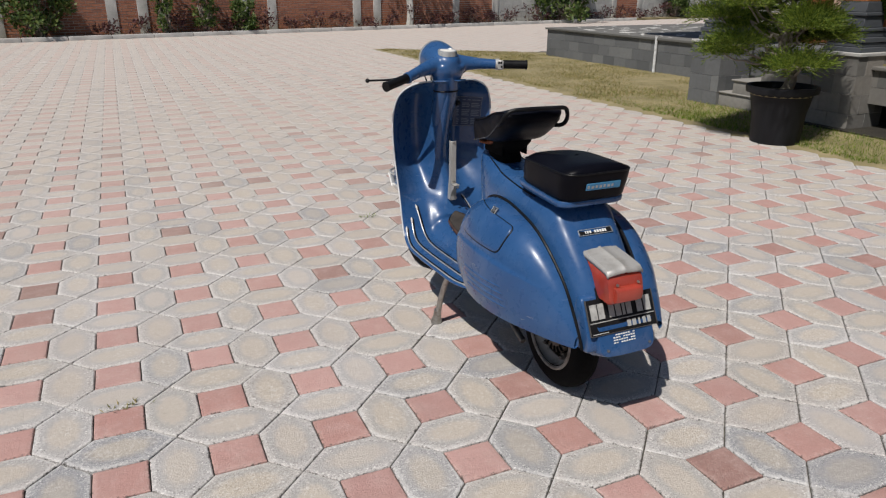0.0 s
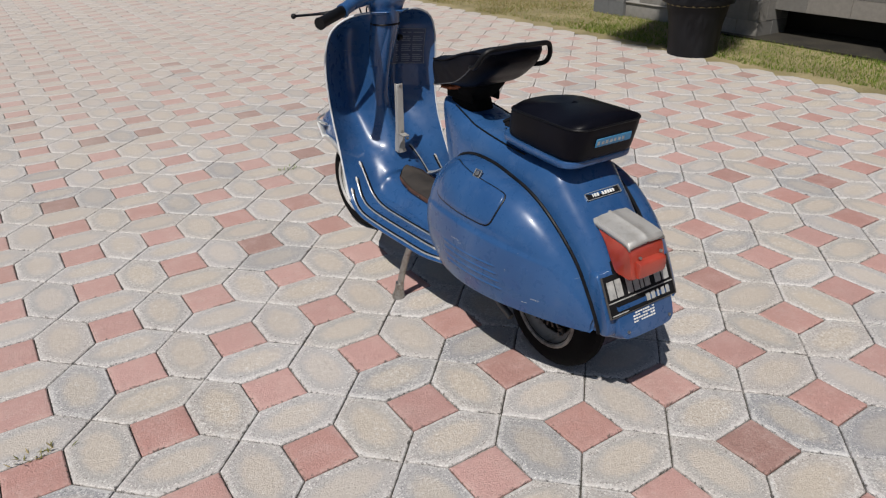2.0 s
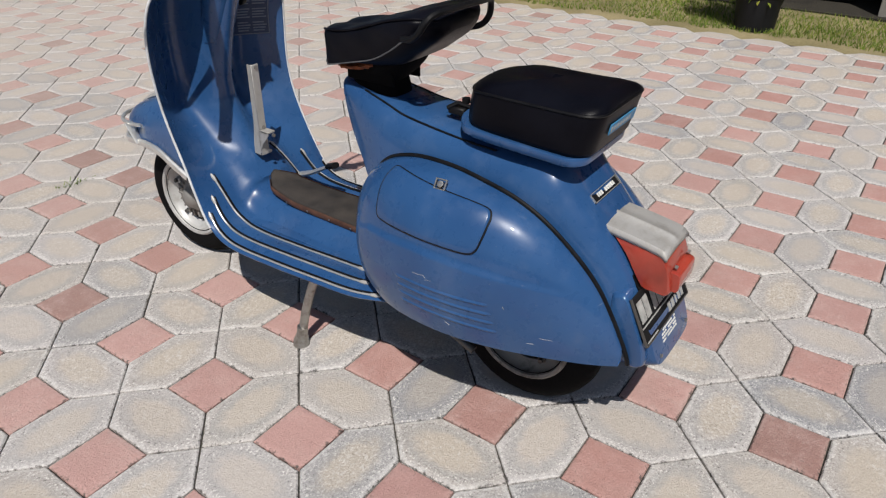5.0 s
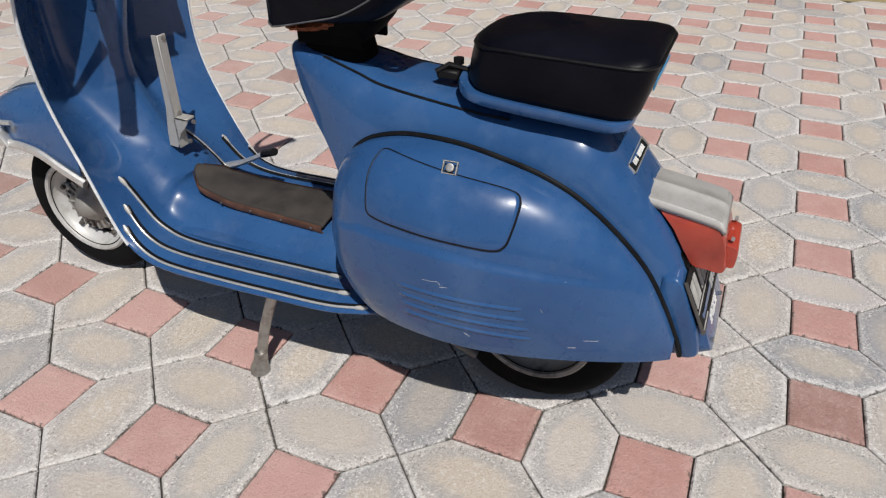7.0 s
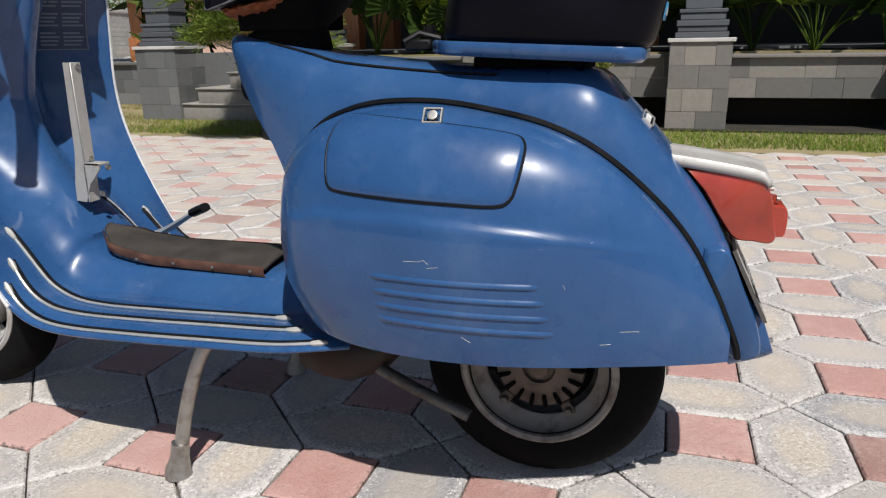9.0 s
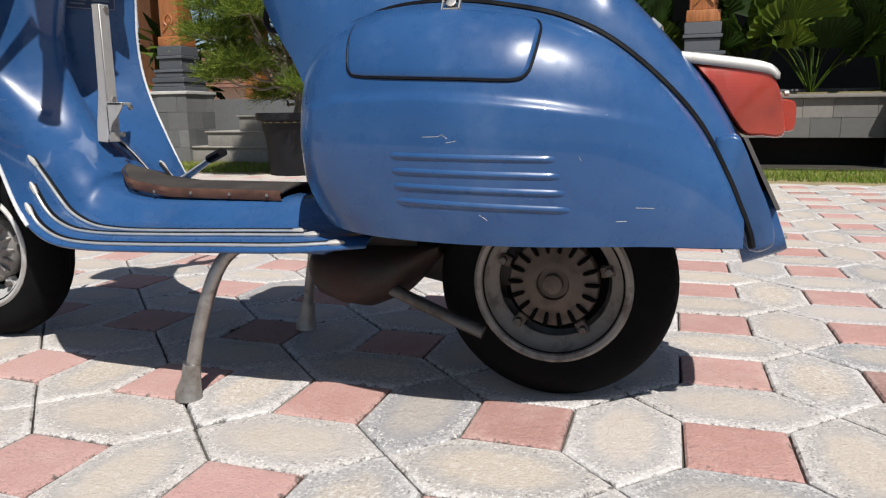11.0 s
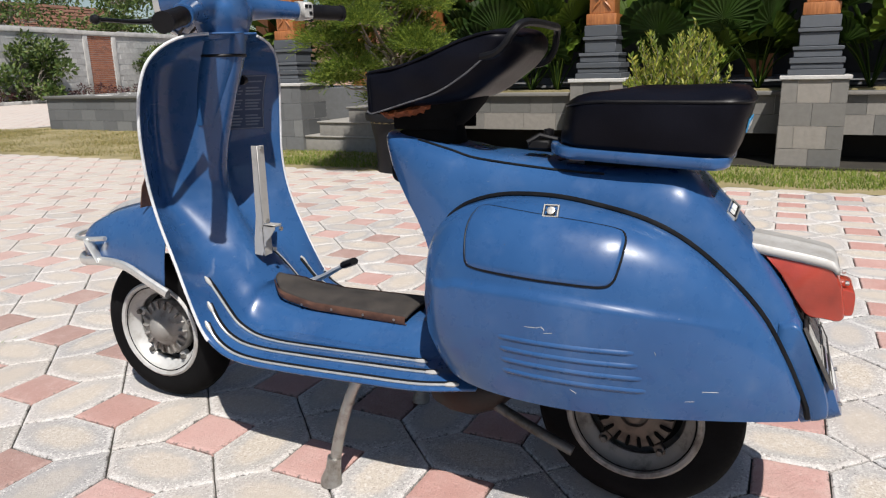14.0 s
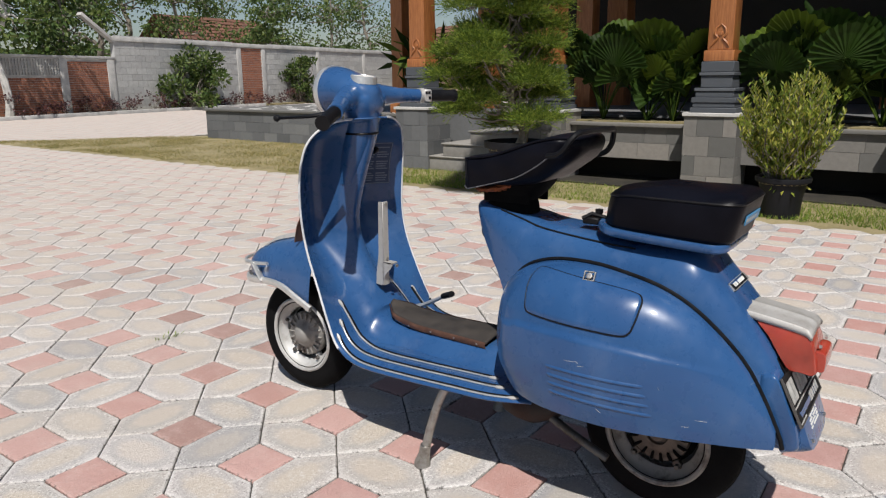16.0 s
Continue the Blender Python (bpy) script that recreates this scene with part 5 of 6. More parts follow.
# lawn: soil and blades
soil = []
for j in np.linspace(0, 1, 80):
    row = []
    for i in np.linspace(0, 1, 14):
        x = 4.07 + i * 2.83 - (0.10 if i == 0 else 0)
        top = 13.05 - (x - 4.25) * 0.80
        y = -8.0 + j * (top + 8.0)
        edge = 0.0 if i > 0 else 0.02 + noise.noise((0, y * 1.7, 3)) * 0.09 + noise.noise((3, y * 6.0, 1)) * 0.05
        row.append((x + edge, y, 0.006 + 0.012 * noise.noise((x, y, 0)) - (0.012 if i == 0 else 0)))
    soil.append(row)
# the void's darkness under the troughs is painted into this soil strip
tagged(new("damp_soil", mesh_of("damp_soil", *box_data(4.97, 5.74, -8.0, 3.25, 0.002, 0.022), simple("damp_soil", (0.012, 0.010, 0.007), (0.035, 0.030, 0.020), 5.0, (0.9, 1.0), 0.9, 0.006, fine=60.0))), "near-black soil standing for the dark void under the planter troughs", "soil", kind="structure")
tagged(new("lawn", mesh_of("lawn", *sheet(soil), EARTH)), "dry patchy lawn beside the paving", "lawn", kind="structure")


def grass_blades():
    rnd = np.random.RandomState(3)
    V, F = [], []
    def blade(x, y, h, w):
        a = rnd.uniform(0, 6.28)
        lx, ly = rnd.normal(0, 0.45, 2) * h
        o = len(V)
        V.extend([(x - w * np.cos(a), y - w * np.sin(a), 0.0), (x + w * np.cos(a), y + w * np.sin(a), 0.0), (x + lx, y + ly, h)])
        F.append((o, o + 1, o + 2))
    n = 0
    while n < 72000:
        x, y = 4.00 + 2.72 * rnd.rand() ** 1.25, rnd.uniform(-2.0, 13.0)
        if x < 4.14 + 0.10 * noise.noise((0, y * 1.7, 3)) + 0.06 * noise.noise((3, y * 6.0, 1)) or (x > 4.98 and y < 3.3):
            continue
        if y > 13.1 - (x - 4.25) * 0.8:
            continue
        if noise.noise((x * 1.3, y * 1.3, 7)) + rnd.normal(0, 0.25) < -0.12 and y > 4.2:
            continue
        lush = 1.0 if y > 4.6 else 1.15
        blade(x, y, rnd.uniform(0.012, 0.036) * lush, 0.0032 * lush)
        n += 1
    me = bpy.data.meshes.new("grass")
    me.from_pydata(V, [], F)
    me.materials.append(GRASS)
    me.materials.append(GREENGRASS)
    me.polygons.foreach_set("material_index", np.array([1 if V[3 * k][1] + rnd.normal(0, 0.7) < 4.7 else 0 for k in range(len(F))], np.int32))
    tagged(part("grass", me), "short yellow-green grass in patches", "grass", kind="stuff")


# ---- boundary wall ----
WALL_A = math.degrees(math.atan(0.17))


# the wall's own frame: u along it from x = -8, v behind it
wall = empty("wall_north", (-8.0, wall_y(-8.0), 0), "brick and concrete boundary wall of the yard", "wall", kind="structure", rz=WALL_A)
K = 1 / math.cos(radians(WALL_A))


def uu(x):
    return (x + 8.0) * K


U_END = uu(11.55)
part("wall_backing", box("wall_backing", -8, U_END, 0.012, 0.15, -0.05, 1.66, CONCRETE, 0.0), wall)
part("wall_backing", box("wall_backing", U_END, uu(34.0), 0.010, 0.17, -0.05, 2.22, GREYBLOCK, 0.0), wall)
part("wall_coping", box("wall_coping", -8, U_END, -0.04, 0.20, 1.66, 1.74, CONCRETE, 0.012), wall)
part("wall_coping", box("wall_coping", U_END - 0.05, uu(34.0), -0.05, 0.22, 2.22, 2.36, CONCRETE, 0.014), wall)
part("wall_coping", mesh_of("wall_coping", *box_data(-1.2, 0.15, -0.04, 0.16, 0.0, 0.10, 0.01, Matrix.Translation((U_END - 0.1, 0, 2.24)) @ pose(0, 0, 0, 0, 35, 0)), CONCRETE), wall)
PILASTERS = [-5.6, -3.45, -0.90, -0.15, 2.55, 3.35, 6.05, 6.75, 9.72, 11.35]
for x in PILASTERS:
    part("pilaster", box("pilaster", uu(x) - 0.13, uu(x) + 0.13, -0.03, 0.02, -0.02, 1.66, CONCRETE, 0.008), wall)
for x in (17.15, 18.55, 22.2, 26.0):
    part("pilaster", box("pilaster", uu(x) - 0.11, uu(x) + 0.11, -0.03, 0.02, -0.02, 2.22, CONCRETE, 0.008), wall)


def brick_field(u0, u1, z0, z1):
    bw, bh, g = 0.225, 0.058, 0.010
    rnd = random.Random(int(u0 * 100))
    datas = []
    r = 0
    z = z0
    while z + bh < z1:
        u = u0 - (0.5 * (bw + g) if r % 2 else 0)
        while u < u1:
            a, b = max(u, u0), min(u + bw, u1)
            if b - a > 0.03:
                d = rnd.uniform(0, 0.004)
                v = [(a, 0.012, z), (b, 0.012, z), (b, 0.012, z + bh), (a, 0.012, z + bh), (a + 0.003, -d, z + 0.003), (b - 0.003, -d, z + 0.003), (b - 0.003, -d, z + bh - 0.003), (a + 0.003, -d, z + bh - 0.003)]
                datas.append((v, [(4, 5, 6, 7), (0, 1, 5, 4), (1, 2, 6, 5), (2, 3, 7, 6), (3, 0, 4, 7)]))
            u += bw + g
        z += bh + g
        r += 1
    return join(*datas)


def build_bricks():
    fields = []
    for a, b in zip([-7.5] + PILASTERS[:-1], PILASTERS):
        top = 1.14 if a > 6.5 and b < 10 else 1.64
        fields.append(brick_field(uu(a) + 0.13, uu(b) - 0.13, 0.02, top))
    fields.append(brick_field(uu(17.15) + 0.11, uu(18.55) - 0.11, 0.02, 2.2))
    me = mesh_of("brick_course", *join(*fields), BRICK, False)
    tagged(part("brick_course", me, wall), kind="stuff")
    # grey blocks of the higher stretch
    rnd = random.Random(5)
    datas = []
    z, r = 0.0, 0
    while z < 2.2:
        u = U_END - (0.2 if r % 2 else 0)
        while u < uu(33.5):
            d = rnd.uniform(0.0, 0.003)
            a, b = max(u, U_END), u + 0.394
            if b - a > 0.05 and not (uu(17.05) < 0.5 * (a + b) < uu(18.65)):
                datas.append(([(a, 0.01, z), (b, 0.01, z), (b, 0.01, z + 0.195), (a, 0.01, z + 0.195), (a + 0.003, -d, z + 0.003), (b - 0.003, -d, z + 0.003), (b - 0.003, -d, z + 0.192), (a + 0.003, -d, z + 0.192)], [(4, 5, 6, 7), (0, 1, 5, 4), (1, 2, 6, 5), (2, 3, 7, 6), (3, 0, 4, 7)]))
            u += 0.40
        z += 0.20
        r += 1
    tagged(part("grey_blocks", mesh_of("grey_blocks", *join(*datas), GREYBLOCKS, False), wall), kind="stuff")
    # pierced vent blocks over the brick
    VENT = []
    for a, b in ((6.75, 9.72),):
        u0, u1 = uu(a) + 0.13, uu(b) - 0.13
        for k in range(int((u1 - u0) / 0.09) + 1):
            VENT.append(box_data(u0 + k * 0.09 - 0.012, u0 + k * 0.09 + 0.012, -0.02, 0.012, 1.17, 1.64))
        for k in range(6):
            VENT.append(box_data(u0, u1, -0.022, 0.012, 1.165 + k * 0.092, 1.185 + k * 0.092))
    part("vent_lattice", mesh_of("vent_lattice", *join(*VENT), CONCRETE, False), wall, "pale pierced vent blocks")


GREYBLOCKS = varied("grey_blocks", [(0.0, (0.36, 0.36, 0.355)), (0.5, (0.41, 0.41, 0.405)), (1.0, (0.47, 0.47, 0.46))], 0.9, 10.0)
kerb = tagged(new("kerb", mesh_of("kerb", *join(*[box_data(k * 1.0, k * 1.0 + 0.985, -0.80, -0.66, -0.02, 0.10, 0.012) for k in range(0, 26)]), CONCRETE)), "low concrete kerb of the planting strip", "kerb", kind="structure")
kerb.matrix_basis = pose(-8.0, wall_y(-8.0), 0, 0, 0, WALL_A)
strip = tagged(new("planting_strip", mesh_of("planting_strip", *box_data(0, 42, -0.67, 0.0, -0.05, 0.06), EARTH)), "bare soil strip along the wall", "soil", kind="structure")
strip.matrix_basis = pose(-8.0, wall_y(-8.0), 0, 0, 0, WALL_A)

# closing walls behind and beside the camera
for nm, (x0, x1, y0, y1) in {"wall_west": (-17.6, -17.3, -8.6, 17.0), "wall_south": (-17.6, 14.0, -8.9, -8.6)}.items():
    tagged(new(nm, mesh_of(nm, *box_data(x0, x1, y0, y1, -0.05, 1.8), CONCRETE)), "plain concrete yard wall", "wall", kind="structure")


# ---- raised bed, steps, terrace ----
def tiled_wall(name, origin, rz, length, z0, z1, tile, mat, label, thick=0.2, backing=None, top=None, parent=None, gap=0.0013, seed=1, mixed=False):
    """A wall clad in stone tiles, each a child; the face runs along local x from the origin and looks to local -y."""
    w = parent if parent is not None else empty(name, (*origin, 0), label, "wall", kind="structure", rz=rz)
    m0 = Matrix.Identity(4) if parent is None else pose(*origin, 0, 0, 0, rz)
    part("core", mesh_of("core", *box_data(0, length, 0.012, thick, z0, z1), backing or CONCRETE, False), w, "", m0)
    rnd = random.Random(seed)
    tw, th = tile
    rows = max(1, round((z1 - z0) / th))
    th = (z1 - z0) / rows
    for r in range(rows):
        x = -(tw / 2 if r % 2 else 0)
        while x < length - 0.01:
            wd = tw * (rnd.choice((0.7, 1.0, 1.3)) if mixed else 1.0)
            a, b = max(x, 0) + gap, min(x + wd, length) - gap
            if b - a > 0.02:
                d = rnd.uniform(0.0, 0.004)
                part("stone_tile", mesh_of("stone_tile", *box_data(a, b, -d, 0.02, z0 + r * th + gap, z0 + (r + 1) * th - gap), mat, False), w, "", m0)
            x += wd
    if top:
        part("coping", mesh_of("coping", *box_data(-0.03, length + 0.03, -0.04, thick + 0.02, z1, z1 + top, 0.006), STONE), w, "", m0)
    return w


raised = tiled_wall("raised_bed", (6.6, 10.4), -90, 5.1, -0.02, 0.48, (0.30, 0.17), DARKSTONE, "raised garden bed clad in dark grey stone", 4.5, top=0.035, seed=2)
tagged(new("gravel_bed", mesh_of("gravel_bed", *sheet([[(6.72 + i * 0.11, 5.4 + j * 0.11, 0.50 + 0.03 * noise.noise((i * 0.7, j * 0.7, 0)) + 0.012 * random.random()) for i in range(38)] for j in range(45)]), GRAVEL)), "pale gravel on top of the raised bed", "gravel", kind="stuff")
tagged(new("drain_pipe", tube("drain_pipe", [(6.57, 7.26, 0.0), (6.57, 7.26, 0.54)], 0.022, WHITE_TRIM, 12)), "white plastic pipe standing against the raised bed", "pipe")

steps = empty("steps", (5.1, 3.85, 0), "three grey stone steps up to the terrace", "steps", kind="structure")
for k, (y1, z1) in enumerate(((0.74, 0.145), (0.36, 0.29), (0.0, 0.435))):
    part("step", box("step", 0, 1.5, -0.6, y1, -0.02 if k == 0 else z1 - 0.145, z1, STEPSTONE, 0.006), steps)
    part("tread", box("tread", -0.015, 1.5, -0.6, y1 + 0.02, z1, z1 + 0.018, STEPSTONE, 0.004), steps)

terrace = tagged(new("terrace", mesh_of("terrace", *box_data(5.75, 14.0, -8.0, 4.6, -0.02, 0.62), DARKSTONE)), "raised terrace floor of the pavilion", "terrace", kind="structure")
PED_Y = [4.61, 2.99, 1.37, -0.25, -1.87, -3.49]
for y in PED_Y:
    if y < 5.0:
        stone = STONE if y < 4.0 else DARKSTONE
        pd = empty("pedestal", (5.06, y + 0.22, 0), "stone-clad pedestal with a stepped blue-grey plinth", "pedestal", "pedestals of the terrace", rz=-90)
        tiled_wall("", (0, 0), 0, 0.44, -0.02, 0.66, (0.22, 0.165), stone, "", 0.44, parent=pd, seed=int(y * 10) + 90)
        tiled_wall("", (0, 0.44), -90, 0.44, -0.02, 0.66, (0.22, 0.165), stone, "", 0.02, parent=pd, seed=int(y * 10) + 91)
        tiled_wall("", (0.44, 0), 90, 0.44, -0.02, 0.66, (0.22, 0.165), stone, "", 0.02, parent=pd, seed=int(y * 10) + 92)
        part("cap_slab", mesh_of("cap_slab", *box_data(-0.02, 0.46, -0.02, 0.46, 0.66, 0.69, 0.004), CONCRETE), pd)
        z = 0.69
        for k, (ins, h) in enumerate(((0.03, 0.045), (0.045, 0.04), (0.035, 0.045), (0.06, 0.05), (0.05, 0.03), (0.09, 0.10), (0.075, 0.03), (0.085, 0.09))):
            part("plinth_course", mesh_of("plinth_course", *box_data(ins, 0.44 - ins, ins, 0.44 - ins, z, z + h - 0.002, 0.004), BLUESTONE), pd)
            z += h
    col = empty("column", (5.28, y, 1.12), "varnished brown wooden column with a carved foot", "column", "columns of the pavilion")
    part("foot", mesh_of("foot", *box_data(-0.125, 0.125, -0.125, 0.125, 0.0, 0.09, 0.008), WOOD), col)
    part("shaft", mesh_of("shaft", *box_data(-0.105, 0.105, -0.105, 0.105, 0.09, 3.2, 0.012), WOOD), col)
    orn = [tube_data(spline([(-0.108, s * 0.0, 0.30), (-0.112, s * 0.035, 0.27), (-0.112, s * 0.045, 0.22), (-0.112, s * 0.02, 0.19), (-0.112, s * 0.055, 0.15), (-0.112, s * 0.075, 0.12)], 16), [0.005, 0.010, 0.012, 0.009, 0.011, 0.005], 6) for s in (-1, 1)]
    orn.append(lathe_data([(0.0001, -0.012), (0.018, -0.008), (0.022, 0.0)], 10, "x", (-0.106, 0, 0.225)))
    part("carving", mesh_of("carving", *join(*orn), WOOD), col)
# planter troughs between the pedestals
for a, b in zip(PED_Y[1:], PED_Y[2:]):
    y1, y0 = a - 0.22, b + 0.22
    tr = tiled_wall("planter_trough", (5.28, y1), -90, y1 - y0, 0.24, 0.54, (0.30, 0.15), STONE, "planter trough clad in grey stone tiles", 0.46, top=0.03, seed=int(a * 7) + 60, mixed=True)
    tr["group"] = "planter troughs"
    part("soil", mesh_of("soil", *box_data(0.0, y1 - y0, 0.10, 0.44, 0.56, 0.585), EARTH), tr)
# added panel: its near-black colour is the shade under the troughs
tagged(new("trough_shade_panel", mesh_of("trough_shade_panel", *box_data(5.70, 5.76, -8, 3.2, -0.02, 0.60), DEEPSHADE)), "near-black panel standing for the shade under the planter troughs", "wall", kind="structure")
# pavilion: room behind the columns, its shade put into the near-black colour
tagged(new("pavilion_wall", mesh_of("pavilion_wall", *box_data(9.6, 9.8, -8.0, 5.3, 0.6, 4.2), DEEPSHADE)), "back wall of the pavilion, near-black for the room's shade", "wall", kind="structure")
tagged(new("pavilion_ceiling", mesh_of("pavilion_ceiling", *box_data(4.9, 10.0, -8.0, 6.8, 4.2, 4.3), DEEPSHADE)), "timber ceiling of the pavilion, near-black for the room's shade", "ceiling", kind="structure")
for y in PED_Y[1::2]:
    inner = empty("inner_column", (8.2, y + 0.5, 0.62), "varnished brown wooden column inside the pavilion", "column", "columns of the pavilion")
    part("shaft", mesh_of("shaft", *box_data(-0.14, 0.14, -0.14, 0.14, 0.0, 3.6, 0.012), WOOD), inner)

screen = empty("slatted_screen", (9.3, -1.6, 2.45), "dark wooden slatted screen high in the pavilion", "screen")
part("top_rail", mesh_of("top_rail", *box_data(-0.03, 0.03, -2.0, 2.0, 0.42, 0.48, 0.004), WOOD), screen)
part("bottom_rail", mesh_of("bottom_rail", *box_data(-0.03, 0.03, -2.0, 2.0, -0.04, 0.02, 0.004), WOOD), screen)
_slat = mesh_of("slat", *box_data(-0.012, 0.012, -0.022, 0.022, 0.02, 0.42, 0.003), WOOD)
for k in range(36):
    part("slat", _slat, screen, "", pose(0, -1.93 + k * 0.11, 0))
for x, y in ((6.6, 4.55), (7.4, 3.6), (8.2, 4.7)):
    inner = empty("inner_column", (x, y, 0.62), "varnished brown wooden column inside the pavilion", "column", "columns of the pavilion")
    part("shaft", mesh_of("shaft", *box_data(-0.11, 0.11, -0.11, 0.11, 0.0, 3.6, 0.012), WOOD), inner)
for k in range(7):
    tagged(part("beam", mesh_of("beam", *box_data(4.9, 10.0, -0.06, 0.06, -0.16, 0.0, 0.006), WOOD), None, "", pose(0, -6.0 + k * 1.7, 4.2)), "dark wooden ceiling beam of the pavilion", "beam", "beams of the pavilion")
for x, y in ((6.9, 6.22),):
    post = empty("column", (x, y, 0.50), "varnished brown wooden column at the garden bed", "column", "columns of the pavilion")
    part("foot", mesh_of("foot", *box_data(-0.125, 0.125, -0.125, 0.125, 0.0, 0.30, 0.008), WOOD), post)
    part("shaft", mesh_of("shaft", *box_data(-0.10, 0.10, -0.10, 0.10, 0.30, 3.7, 0.012), WOOD), post)


# ---- plants ----
def leaf_quad(p, d, up, ln, w, fold=0.15):
    """A pointed leaf of four faces from p along d."""
    d = d / (np.linalg.norm(d) + 1e-9)
    s = np.cross(d, up)
    s = s / (np.linalg.norm(s) + 1e-9)
    n = np.cross(s, d)
    return [p, p + d * ln * 0.45 + s * w - n * fold * w, p + d * ln, p + d * ln * 0.45 - s * w - n * fold * w, p + d * ln * 0.5], [(0, 1, 4), (1, 2, 4), (2, 3, 4), (3, 0, 4)]


class Cloud:
    def __init__(self):
        self.v, self.f = [], []

    def add(self, v, f):
        o = len(self.v)
        self.v += [tuple(q) for q in v]
        self.f += [tuple(i + o for i in q) for q in f]

    def mesh(self, name, mat):
        me = bpy.data.meshes.new(name)
        me.from_pydata(self.v, [], self.f)
        me.materials.append(mat)
        return me


def limb(p, q, r0, r1, rnd, bend=0.08, n=7):
    a, b = np.array(p, float), np.array(q, float)
    pts = [a + (b - a) * t + rnd.normal(0, bend, 3) * np.linalg.norm(b - a) * np.sin(np.pi * t) for t in np.linspace(0, 1, n)]
    return pts, tube_data(spline(pts, n * 2), [r0, r1], 7)


def bush(name, at, height, radius, mat, label, category="shrub", seed=1, leaf=0.10, count=900, trunk=BARK, clumps=14, group="", base=0.15, narrow=0.3):
    """A shrub: stems from the ground, clumps of leaves at uneven heights."""
    rnd = np.random.RandomState(seed)
    th = empty(name, at, label, category, group)
    stems = []
    c = Cloud()
    for k in range(clumps):
        a, r = rnd.uniform(0, 6.28), radius * (0.25 + 0.75 * rnd.rand())
        z = height * (base + (1 - base) * rnd.rand())
        r *= 1 - 0.55 * max(0, z / height - 0.45)
        q = np.array((r * np.cos(a), r * np.sin(a), z))
        pts, d = limb((rnd.normal(0, 0.02), rnd.normal(0, 0.02), 0), q, 0.014 * height, 0.004 * height, rnd)
        stems.append(d)
        cr = radius * rnd.uniform(0.22, 0.42)
        for i in range(count // clumps):
            v = rnd.normal(0, 1, 3)
            v /= np.linalg.norm(v)
            p = q + v * cr * rnd.rand() ** 0.4 * np.array((1, 1, 0.8))
            if p[2] < 0.03:
                continue
            dd = v * 0.8 + rnd.normal(0, 0.5, 3) + np.array((0, 0, 0.15))
            c.add(*leaf_quad(p, dd, rnd.normal(0, 1, 3), leaf * rnd.uniform(0.6, 1.2), leaf * narrow * rnd.uniform(0.7, 1.1)))
    part("stem", mesh_of("stem", *join(*stems), trunk), th)
    part("leaves", c.mesh("leaves", mat), th)
    return th


def pot(at, r, h, label, group=""):
    p = empty("plant_pot", at, label, "pot", group)
    part("body", mesh_of("body", *lathe_data([(r * 0.74, 0.0), (r * 0.80, h * 0.5), (r * 0.93, h * 0.86), (r * 0.94, h * 0.88), (r * 1.06, h * 0.885), (r * 1.08, h * 0.95), (r * 1.07, h), (r * 0.97, h), (r * 0.92, h * 0.90), (r * 0.9, h * 0.86)], 40), POT), p)
    part("soil", mesh_of("soil", *lathe_data([(r * 0.93, h * 0.84), (r * 0.93, h * 0.88), (0.001, h * 0.90)], 24), EARTH), p)
    return p


